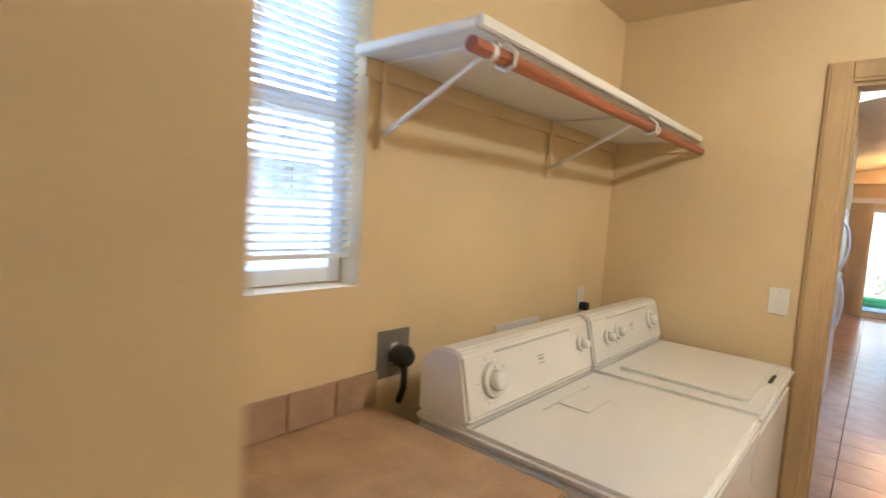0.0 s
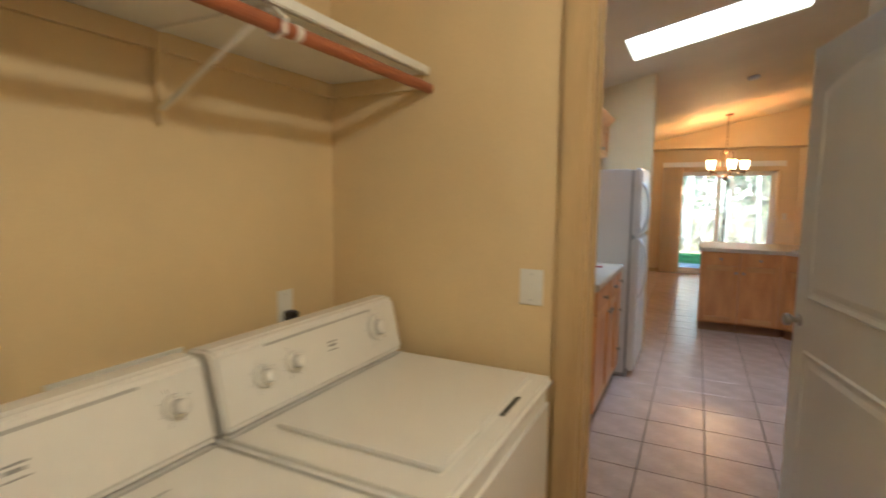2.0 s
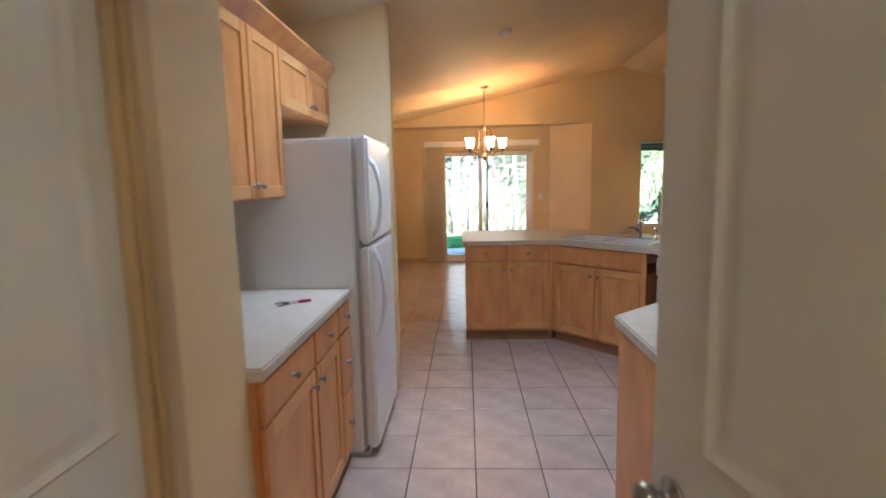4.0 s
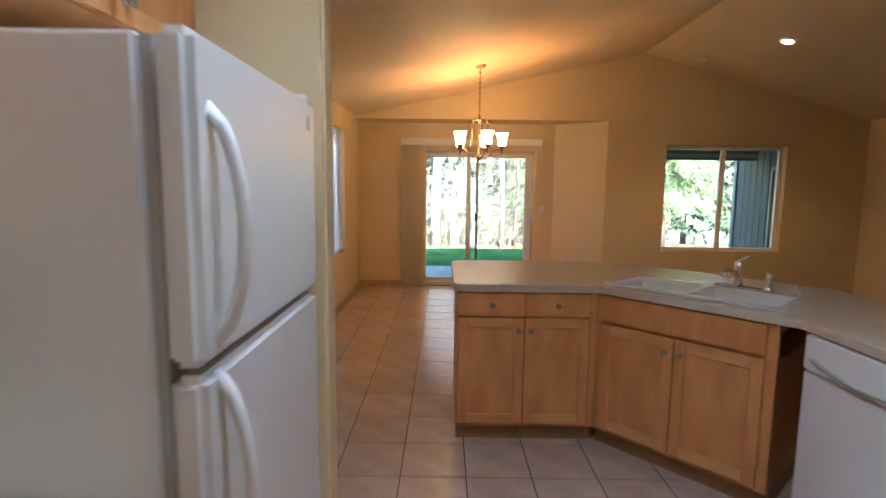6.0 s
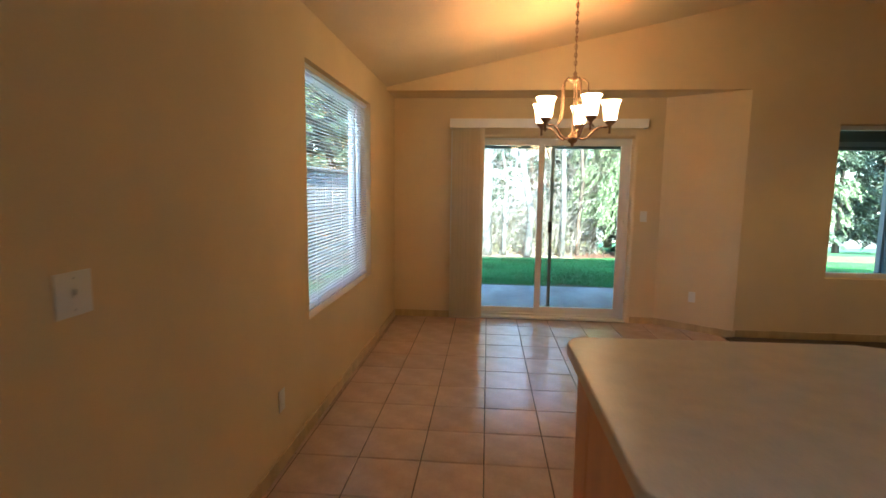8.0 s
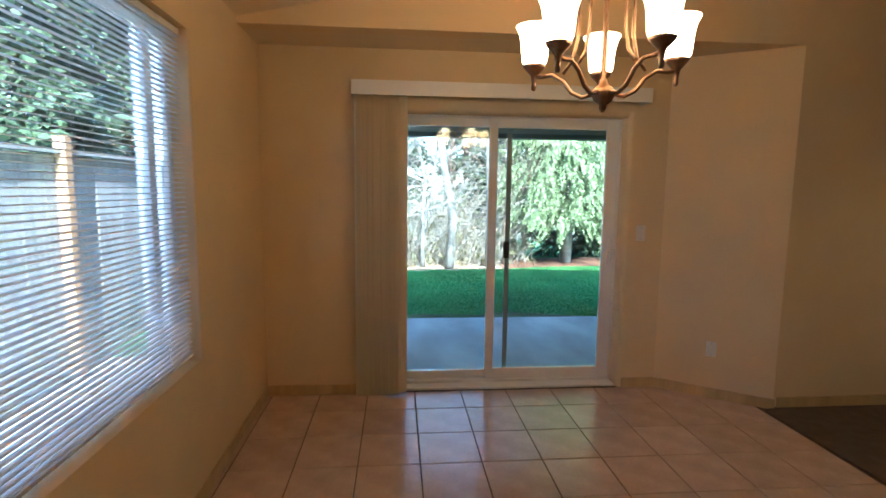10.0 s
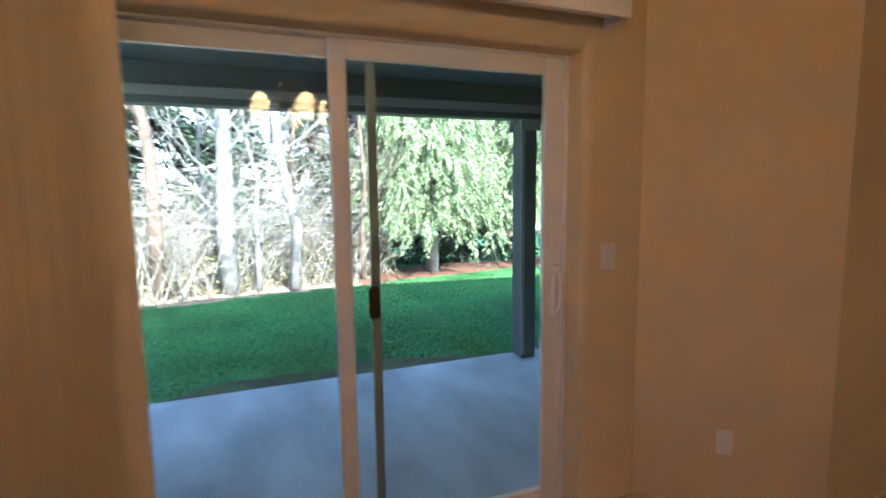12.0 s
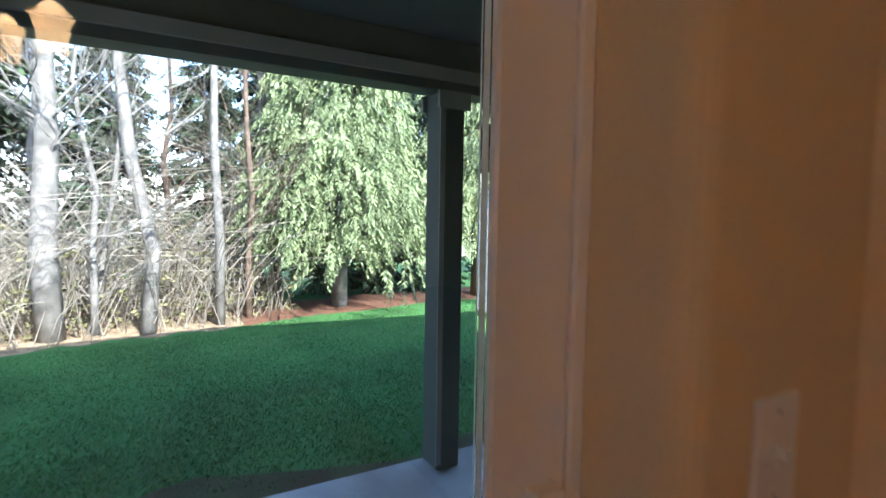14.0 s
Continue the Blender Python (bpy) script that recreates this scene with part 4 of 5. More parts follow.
# corner run at the passage end
cc = thing("corner_cabinet", (1.6, 5.1, 0), "maple corner base cabinet with a plain end panel", "cabinet", "kitchen cabinets")
b = bmesh.new()
prism(b, [(0.983, 4.702), (2.474, 4.702), (2.474, 5.78), (1.84, 5.78), (1.40, 5.64), (0.983, 5.27)], 0.10, CK)
part("body", b, M_MAPLE, cc)
b = bmesh.new()
prism(b, [(1.008, 4.702), (2.474, 4.702), (2.474, 5.78), (1.90, 5.78), (1.44, 5.60), (1.008, 5.22)], 0.0, 0.099)
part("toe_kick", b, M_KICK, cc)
part("end_panel", box(0.968, 4.702, 0.0, 0.982, 5.285, CK), M_MAPLE, cc)
b = bmesh.new()
prism(b, [(0.956, 4.702), (2.476, 4.702), (2.476, 5.782), (1.815, 5.782), (1.38, 5.68), (0.956, 5.31)], CK + 0.002, CT)
c2 = thing("countertop", (1.6, 5.1, CT), "grey-beige laminate countertop with a clipped corner", "countertop")
part("top", b, M_LAM, c2, bevel=0.006)
uc = thing("wall_cabinet", (1.6, 4.88, 1.43), "maple wall cabinet at the end of the passage", "cabinet", "kitchen wall cabinets")
part("body", box(1.095, 4.702, 1.43, 2.0, 5.03, 2.18), M_MAPLE, uc, bevel=0.002)
shaker(pose(2.0, 5.031, 0, 0, 0, 180), 0.006, 0.447, 1.436, 2.174, uc, (0.41, 1.49))
shaker(pose(2.0, 5.031, 0, 0, 0, 180), 0.453, 0.90, 1.436, 2.174, uc, (0.49, 1.49))

# keys on the counter
ky = thing("key_ring", (-0.42, 5.55, CT), "bunch of keys with a red fob on the counter", "keys")
b = bmesh.new()
bx(b, -0.03, -0.016, 0.0, 0.03, 0.016, 0.010, pose(-0.385, 5.60, CT + 0.001, 0, 0, 30))
part("fob", b, M_RED, ky, "red plastic fob", bevel=0.004)
b = bmesh.new()
tube(b, [(-0.42 + 0.014 * math.cos(a), 5.575 + 0.014 * math.sin(a), CT + 0.004) for a in [i * math.pi / 8 for i in range(17)]], 0.0015, 6)
part("ring", b, M_CHROME, ky)
for a, dx, dy in ((200, -0.055, -0.02), (235, -0.03, -0.05), (170, -0.06, 0.012)):
    b = bmesh.new()
    mk = pose(-0.43 + dx * 0.5, 5.565 + dy * 0.5, CT + 0.001 + 0.0025 * (a % 3), 0, 0, a)
    bx(b, -0.012, -0.010, 0, 0.010, 0.010, 0.002, mk)
    bx(b, 0.0101, -0.004, 0, 0.048, 0.004, 0.002, mk)
    part("key", b, M_NICKEL if a != 200 else M_BLACK, ky)


# ---------------------------------------------------------------- laundry
def appliance(y0, y1, dial_spots, label, name, lid):
    e = thing(name, (-0.5, (y0 + y1) / 2, 0), label, name.replace("_", " "))
    part("cabinet", box(-0.83, y0, 0.02, -0.115, y1, 0.895), M_WHITE, e, bevel=0.006)
    part("front_panel", box(-0.1145, y0 + 0.004, 0.05, -0.106, y1 - 0.004, 0.84), M_WHITE, e)
    top = part("top", box(-0.845, y0 - 0.001, 0.8955, -0.095, y1 + 0.001, 0.928), M_WHITE, e, bevel=0.012, seg=4)
    # sloped console
    con = bmesh.new()
    prof = [(-0.84, 0.929), (-0.665, 0.929), (-0.652, 0.945), (-0.692, 1.116), (-0.712, 1.129), (-0.775, 1.126), (-0.84, 1.075)]
    prism(con, prof, y0 + 0.004, y1 - 0.004, TO_XZ)
    bmesh.ops.bevel(con, geom=list(con.edges), offset=0.008, segments=3, affect='EDGES')
    console = part("console", con, M_WHITE, e)
    sl = math.degrees(math.atan2(0.043, 0.18))
    def face(y, h):
        """A pose on the console's face: z outward, x along y."""
        t = (h - 0.945) / 0.18
        return Matrix.Translation((-0.652 - 0.043 * t + 0.0008, y, h)) @ Matrix.Rotation(radians(90), 4, 'Y') @ Matrix.Rotation(radians(-sl), 4, 'Y') @ Matrix.Rotation(radians(90), 4, 'Z')
    for y, h, r in dial_spots:
        mm = face(y, h)
        b = bmesh.new()
        lathe(b, [(r * 0.72, 0.012), (r * 0.70, 0.030), (r * 0.66, 0.035), (r * 0.55, 0.038), (r * 0.1, 0.039)], mm, 32)
        dial = part("dial", b, M_WHITE, console, "white turning dial", smooth=True)
        b = bmesh.new()
        lathe(b, [(r * 1.18, 0.0), (r * 1.18, 0.008), (r * 1.10, 0.012), (r * 0.5, 0.0122)], mm, 32)
        part("skirt", b, M_PLASTIC, dial, "off-white dial skirt")
        b = bmesh.new()
        lathe(b, [(r * 1.24, 0.0005), (r * 1.24, 0.0015), (r * 1.18, 0.0015)], mm, 32)
        part("ring", b, M_GREYP, dial, "thin grey ring")
        b = bmesh.new()
        bx(b, -0.001, r * 0.76, 0.0123, 0.001, r * 1.05, 0.0135, mm)
        part("pointer", b, M_INK, dial, "grey pointer line")
        b = bmesh.new()
        for k in range(14 if r > 0.025 else 7):
            a = radians(20 + k * (320 / (14 if r > 0.025 else 7)))
            bx(b, -0.0007, 0, 0.0, 0.0007, 0.005 if k % 3 else 0.011, 0.0006, mm @ Matrix.Rotation(a, 4, 'Z') @ Matrix.Translation((0, r * 1.5, 0)))
        tagged(part("dial_marks", b, M_INK, console), "printed dial marks", kind="stuff")
    yc = (y0 + y1) / 2
    b = bmesh.new()
    mm = face(yc + 0.02, 1.04)
    for k, (wd, hh) in enumerate(((0.040, 0.004), (0.030, 0.007), (0.040, 0.003))):
        bx(b, -wd / 2, 0.012 - k * 0.012, 0, wd / 2, 0.012 - k * 0.012 + hh, 0.0006, mm)
    part("badge", b, M_INK, console, "grey printed badge")
    b = bmesh.new()
    mm = face(yc, 1.105)
    bx(b, -(y1 - y0) * 0.30, -0.003, 0, (y1 - y0) * 0.30, 0.004, 0.0006, mm)
    part("stripe", b, M_GREYP, console, "thin grey stripe")
    part("seam", box(-0.651, y0 + 0.006, 0.9285, -0.645, y1 - 0.006, 0.9305), M_GREYP, e)
    if lid == "washer":
        ld = part("lid", box(-0.60, y0 + 0.10, 0.9287, -0.150, y1 - 0.075, 0.940), M_WHITE, e, bevel=0.005, seg=2)
        part("lid_gap", box(-0.605, y0 + 0.095, 0.9283, -0.145, y1 - 0.070, 0.9286), M_PLASTIC, e)
        # no hollow is cut: a black slab gives the finger recess its shade
        part("lid_grip", box(-0.146, y1 - 0.36, 0.925, -0.132, y1 - 0.22, 0.9295), M_BLACK, ld, "black slab painting the shade of a finger recess")
    else:
        b = bmesh.new()
        bx(b, -0.59, yc - 0.10, 0.9285, -0.583, yc + 0.22, 0.9292)
        part("lint_door", box(-0.585, yc - 0.02, 0.9287, -0.48, yc + 0.14, 0.932), M_WHITE, e, bevel=0.002)
        part("lint_grip", b, M_GREYP, e)
        part("front_edge", box(-0.108, y0 + 0.003, 0.86, -0.098, y1 - 0.003, 0.885), M_WHITE, e)
    return e


appliance(1.495, 2.274, [(1.625, 1.032, 0.041), (2.185, 1.045, 0.022)], "white top-control clothes dryer with a sloped console", "clothes_dryer", "dryer")
appliance(2.292, 3.072, [(2.425, 1.035, 0.024), (2.535, 1.04, 0.024), (2.93, 1.045, 0.036)], "white top-loading washing machine with a closed lid", "washing_machine", "washer")
lc = thing("laundry_counter", (-0.68, 1.0, 0), "tan laminate laundry counter on a cabinet", "countertop")
part("top", box(-0.999, 0.603, 0.862, -0.345, 1.472, 0.90), M_LAM2, lc, bevel=0.005)
part("cabinet_body", box(-0.99, 0.606, 0.02, -0.38, 1.465, 0.861), M_MAPLE, lc)
spl = thing("tile_splash", (-0.99, 1.0, 0.90), "row of tan ceramic splash tiles on the wall above the counter", "backsplash")
yy = 1.478
while yy > 0.62:
    y0 = max(0.603, yy - 0.155)
    part("tile", box(-0.9985, y0 + 0.002, 0.9015, -0.988, yy - 0.002, 1.005), M_SPLASH, spl, bevel=0.0025, seg=1)
    yy -= 0.157
# shelf with brackets and rod
sh = thing("wall_shelf", (-0.8, 2.25, 1.903), "white painted wall shelf on metal brackets", "shelf")
part("board", box(-0.998, 1.33, 1.908, -0.585, 3.114, 1.931), M_SHELF, sh, bevel=0.003)
part("front_edge", box(-0.584, 1.33, 1.907, -0.570, 3.114, 1.935), M_SHELF, sh, bevel=0.003)
part("cleat", box(-0.998, 1.36, 1.858, -0.980, 3.114, 1.907), M_WALL, sh)
part("end_cleat", box(-0.979, 3.095, 1.858, -0.60, 3.114, 1.907), M_WALL, sh)
for y in (1.432, 2.395):
    br = part("bracket", box(-0.979, y - 0.010, 1.673, -0.973, y + 0.010, 1.907), M_WALL, sh, "cream painted steel shelf bracket")
    b = bmesh.new()
    bx(b, -0.972, y - 0.010, 1.901, -0.60, y + 0.010, 1.907)
    part("arm", b, M_SHELF, br)
    b = bmesh.new()
    tube(b, [(-0.972, y, 1.708), (-0.592, y, 1.899)], 0.0075, 6)
    part("brace", b, M_SHELF, br)
    b = bmesh.new()
    tube(b, [(-0.575, y, 1.898), (-0.545, y, 1.873), (-0.548, y, 1.845), (-0.572, y, 1.836), (-0.597, y, 1.848)], 0.006, 6)
    part("rod_hook", b, M_SHELF, br)
rod = thing("closet_rod", (-0.571, 2.2, 1.861), "reddish-brown stained wooden closet rod with white rings", "rod")
part("rod", tube(bmesh.new(), [(-0.571, 1.30, 1.861), (-0.571, 3.112, 1.861)], 0.0175, 16), M_ROD, rod, smooth=False)
for y in (1.36, 2.445):
    part("ring", tube(bmesh.new(), [(-0.571, y, 1.861), (-0.571, y + 0.018, 1.861)], 0.0195, 16), M_VINYL, rod, "white plastic ring")


def wall_plate(name, m, w, h, label, kind, material=None):
    """A cover plate; z of m stands out from the wall, y up."""
    e = thing(name, m.translation, label, kind)
    e.matrix_basis = m
    part("cover", bx(bmesh.new(), -w / 2, -h / 2, 0.0005, w / 2, h / 2, 0.006, m), material or M_PLASTIC, e, bevel=0.002, seg=2)
    if "switch" in name:
        part("toggle", bx(bmesh.new(), -0.005, -0.012, 0.0062, 0.005, 0.012, 0.008, m), M_PLASTIC, e)
        part("lever", bx(bmesh.new(), -0.0035, -0.002, 0.0082, 0.0035, 0.009, 0.016, m), M_PLASTIC, e)
    elif "outlet" in name:
        for s in (-1, 1):
            part("socket", bx(bmesh.new(), -0.014, s * 0.021 - 0.013, 0.0062, 0.014, s * 0.021 + 0.013, 0.0075, m), M_PLASTIC, e, bevel=0.001, seg=1)
    for s in (-1, 1):
        part("screw", bx(bmesh.new(), -0.0025, s * h * 0.36 - 0.0025, 0.0062, 0.0025, s * h * 0.36 + 0.0025, 0.0068, m), M_GREYP, e)
    return e


FACE_S = lambda x, y, z: pose(x, y, z, 90, 0, 0)              # on a wall seen from the south
FACE_W = lambda x, y, z: pose(x, y, z, 90, 0, 90)             # on the west wall
wall_plate("light_switch", FACE_S(-0.188, 3.117, 1.198), 0.078, 0.118, "white toggle light switch on the laundry wall", "light switch")
ap = wall_plate("dryer_outlet", FACE_W(-1.0, 1.543, 1.048), 0.135, 0.15, "steel dryer outlet plate with a black plug and cord", "outlet", M_STEEL)
b = bmesh.new()
lathe(b, [(0.030, 0), (0.034, 0.02), (0.034, 0.045), (0.025, 0.06), (0.005, 0.063)], FACE_W(-0.994, 1.553, 1.043), 16)
part("plug", b, M_BLACK, ap, "black plug")
part("cord", tube(bmesh.new(), [(-0.955, 1.545, 1.05), (-0.95, 1.55, 1.0), (-0.945, 1.545, 0.95), (-0.95, 1.53, 0.905)], 0.011, 8), M_BLACK, ap, "black power cord", smooth=True)
ow = wall_plate("outlet", FACE_W(-1.0, 2.845, 1.10), 0.072, 0.115, "white wall outlet behind the washer with a plug", "outlet")
part("plug", box(-0.994, 2.83, 1.045, -0.95, 2.865, 1.085), M_BLACK, ow, "black plug", bevel=0.004)
wb = thing("washer_box", (-0.99, 2.27, 1.03), "white plastic water connection box in the wall", "box")
part("frame", frame_ring(bmesh.new(), pose(-1.0, 2.10, 0, 0, 0, 90), 0.0, 0.34, 0.90, 1.06, 0.02, -0.008, -0.0005), M_PLASTIC, wb)
part("back", bx(bmesh.new(), 0.02, -0.003, 0.92, 0.32, -0.0008, 1.04, pose(-1.0, 2.10, 0, 0, 0, 90)), M_PLASTIC, wb)
wall_plate("light_switch", FACE_S(1.735, 12.785, 1.19), 0.072, 0.115, "white toggle light switch beside the patio door", "light switch")
dgm = Matrix.Translation((2.22, 12.574, 0.36)) @ Matrix.Rotation(math.atan2(-0.46, 0.645), 4, 'Z') @ Matrix.Rotation(radians(90), 4, 'X')
wall_plate("outlet", dgm, 0.072, 0.115, "white wall outlet low on the angled wall", "outlet")
wall_plate("light_switch", FACE_W(-1.0, 8.28, 1.19), 0.12, 0.115, "white double light switch on the dining wall", "light switch")
wall_plate("outlet", FACE_W(-1.0, 9.55, 0.36), 0.072, 0.115, "white wall outlet low on the dining wall", "outlet")

# laundry ceiling light
ll = thing("ceiling_light", (LAUNDRY_LAMP[0], LAUNDRY_LAMP[1], 2.54), "round white laundry ceiling light", "lamp")
b = bmesh.new()
lathe(b, [(0.14, 0), (0.14, -0.02), (0.10, -0.03)], pose(LAUNDRY_LAMP[0], LAUNDRY_LAMP[1], 2.539), 24)
part("base", b, M_VINYL, ll)

# chandelier
ch = thing("chandelier", (CHAND[0], CHAND[1], ceil_z(CHAND[0])), "antique bronze five-arm chandelier with lit frosted glass shades", "chandelier")
cx, cy = CHAND
czt = ceil_z(cx)
b = bmesh.new()
lathe(b, [(0.065, 0.012), (0.065, -0.006), (0.045, -0.022), (0.010, -0.03)], pose(cx, cy, czt), 20)
part("canopy", b, M_BRONZE, ch, smooth=True)
b = bmesh.new()
tube(b, [(cx, cy, czt - 0.03), (cx, cy, 2.31)], 0.004, 6)
for i in range(17):
    z = czt - 0.045 - i * 0.0285
    vert = i % 2
    pts = [(cx + (0.010 * math.cos(a) if vert else 0), cy + (0 if vert else 0.010 * math.cos(a)), z + 0.018 * math.sin(a)) for a in [k * math.pi / 5 for k in range(11)]]
    tube(b, pts, 0.0028, 5, cap=False)
part("chain", b, M_BRONZE, ch)
b = bmesh.new()
lathe(b, [(0.006, 2.315), (0.016, 2.30), (0.012, 2.285), (0.034, 2.262), (0.036, 2.25), (0.022, 2.243), (0.010, 2.235), (0.007, 2.20), (0.007, 1.90), (0.016, 1.875), (0.034, 1.862), (0.040, 1.838), (0.030, 1.815), (0.012, 1.803), (0.012, 1.79), (0.004, 1.778)][::-1], pose(cx, cy, 0), 16)
part("column", b, M_BRONZE, ch, smooth=True)
for i in range(5):
    a = radians(i * 72 + 71)
    ca, sa = math.cos(a), math.sin(a)
    def P(r, z, ca=ca, sa=sa):
        return (cx + r * ca, cy + r * sa, z)
    arm = part("arm", tube(bmesh.new(), [P(0.03, 1.845), P(0.075, 1.835), P(0.115, 1.855), P(0.15, 1.90), P(0.19, 1.925), P(0.235, 1.922), P(0.262, 1.93)], 0.0075, 8), M_BRONZE, ch, smooth=True)
    part("upper_rod", tube(bmesh.new(), [P(0.03, 2.252), P(0.065, 2.262), P(0.095, 2.235), P(0.10, 2.16), P(0.098, 2.05), P(0.115, 1.97), P(0.15, 1.925)], 0.006, 8), M_BRONZE, ch, smooth=True)
    b = bmesh.new()
    lathe(b, [(0.006, 1.875), (0.010, 1.885), (0.008, 1.90), (0.012, 1.93), (0.036, 1.955), (0.044, 1.967), (0.038, 1.969)], pose(*P(0.262, 0)), 14)
    part("cup", b, M_BRONZE, arm, smooth=True)
    b = bmesh.new()
    prof = [(0.040, 1.970), (0.047, 1.985), (0.050, 2.02), (0.054, 2.06), (0.062, 2.09), (0.072, 2.108)]
    pr = prof + [(r - 0.004, z) for r, z in prof[::-1]]
    rings = [[b.verts.new((P(0.262, 0)[0] + r * math.cos(t), P(0.262, 0)[1] + r * math.sin(t), z)) for t in [2 * math.pi * k / 20 for k in range(20)]] for r, z in pr]
    for r0, r1 in zip(rings, rings[1:]):
        for k in range(20):
            b.faces.new((r0[k], r0[(k + 1) % 20], r1[(k + 1) % 20], r1[k]))
    b.faces.new(rings[0][::-1])
    part("shade", b, M_SHADE, arm, "lit frosted white glass bell shade", smooth=True)
    lamp("chandelier_bulb", P(0.262, 2.112), 0.27, WARM, 0.045)

# recessed light, detectors
rl = thing("recessed_light", LIVING_LAMP, "lit recessed ceiling light with a white ring", "lamp")
mr = Matrix.Translation((LIVING_LAMP[0], LIVING_LAMP[1], ceil_z(LIVING_LAMP[0]) - 0.001)) @ Matrix.Rotation(math.atan(0.25), 4, 'Y')
b = bmesh.new()
lathe(b, [(0.085, -0.006), (0.085, 0.0), (0.060, 0.0), (0.060, -0.004)], mr, 24)
part("ring", b, M_VINYL, rl)
b = bmesh.new()
lathe(b, [(0.055, -0.005), (0.04, -0.012), (0.01, -0.014)], mr, 20)
part("bulb", b, M_BULB, rl, "glowing bulb")
for x, y in ((0.77, 8.32), (3.61, 11.9)):
    sd_ = thing("smoke_detector", (x, y, ceil_z(x)), "round white ceiling smoke detector", "detector")
    tilt = -math.atan(0.22) if x < 3 else math.atan(0.25)
    b = bmesh.new()
    lathe(b, [(0.062, 0.0), (0.062, -0.018), (0.052, -0.032), (0.02, -0.036)][::-1], Matrix.Translation((x, y, ceil_z(x) - 0.001)) @ Matrix.Rotation(tilt, 4, 'Y'), 20)
    part("cover", b, M_VINYL, sd_, bevel=0.0)


# ---------------------------------------------------------------- outdoors
# fence along the side yard
fe = thing("fence", (-2.95, 12.0, -0.2), "weathered grey cedar board fence with a newer post", "fence")
me = mesh_of("board", bx(bmesh.new(), -0.009, 0, 0, 0.009, 0.138, 1.93), M_FENCE)
y = -3.0
while y < 22:
    piece("board", me, fe, pose(-2.95 + random.uniform(-0.006, 0.006), y, -0.19 + random.uniform(-0.012, 0.012), 0, 0, random.uniform(-1, 1)))
    y += 0.142
for z in (0.1, 0.95, 1.66):
    part("rail", box(-3.005, -3.0, z, -2.967, 22.0, z + 0.085), M_FENCE, fe)
part("cap_rail", box(-3.0, -3.0, 1.757, -2.88, 22.0, 1.795), M_FENCE, fe)
for y in (-1.3, 1.2, 3.7, 6.2, 8.7, 11.2, 13.75, 16.2, 18.7, 21.2):
    px = -2.937 if abs(y - 13.75) < 0.1 else -3.10
    part("post", box(px, y, -0.2, px + 0.09, y + 0.09, 1.90 if px > -3 else 1.75), M_POSTW if abs(y - 13.75) < 0.1 else M_FENCE, fe, "tan cedar post" if abs(y - 13.75) < 0.1 else "")
structure(part("ground_gravel", box(-2.89, -5, -0.23, -1.16, 15.3, -0.19), M_GRAVEL), "pale gravel strip beside the house", "ground")


def leaf_mesh(name, sprays, material, leaflets=5, size=0.09, droop=0.55, seed=1, slim=0.24):
    """Sprays of paired leaflets: each spray is (place, outward direction, scale)."""
    rng = np.random.default_rng(seed)
    P = np.array([s[0] for s in sprays], float)
    D = np.array([s[1] for s in sprays], float)
    S = np.array([s[2] for s in sprays], float)
    n = len(P)
    D[:, 2] -= droop
    D /= np.linalg.norm(D, axis=1, keepdims=True)
    side = np.cross(D, np.array([0, 0, 1.0])) + rng.normal(0, 0.25, (n, 3))
    side /= np.linalg.norm(side, axis=1, keepdims=True)
    verts, faces = [], []
    base = 0
    for k in range(leaflets):
        for sg in (-1, 1):
            a = P + D * (k * size * 0.75 * S)[:, None]
            out = D * 0.75 + side * sg * (0.95 - 0.6 * k / leaflets) + rng.normal(0, 0.12, (n, 3))
            out[:, 2] -= 0.25
            tip = a + out * (size * (1.25 - 0.65 * k / leaflets) * S)[:, None]
            mid_ = (a + tip) / 2
            wv = np.cross(out, rng.normal(0, 1, (n, 3)))
            wv /= np.linalg.norm(wv, axis=1, keepdims=True)
            w_ = wv * (size * slim * S)[:, None]
            quad = np.stack([a, mid_ + w_, tip, mid_ - w_], 1).reshape(-1, 3)
            verts.append(quad)
            idx = np.arange(n * 4).reshape(-1, 4) + base
            faces.append(idx)
            base += n * 4
    v = np.concatenate(verts)
    f = np.concatenate(faces)
    me = bpy.data.meshes.new(name)
    me.from_pydata(v.tolist(), [], f.tolist())
    me.materials.append(material)
    return me


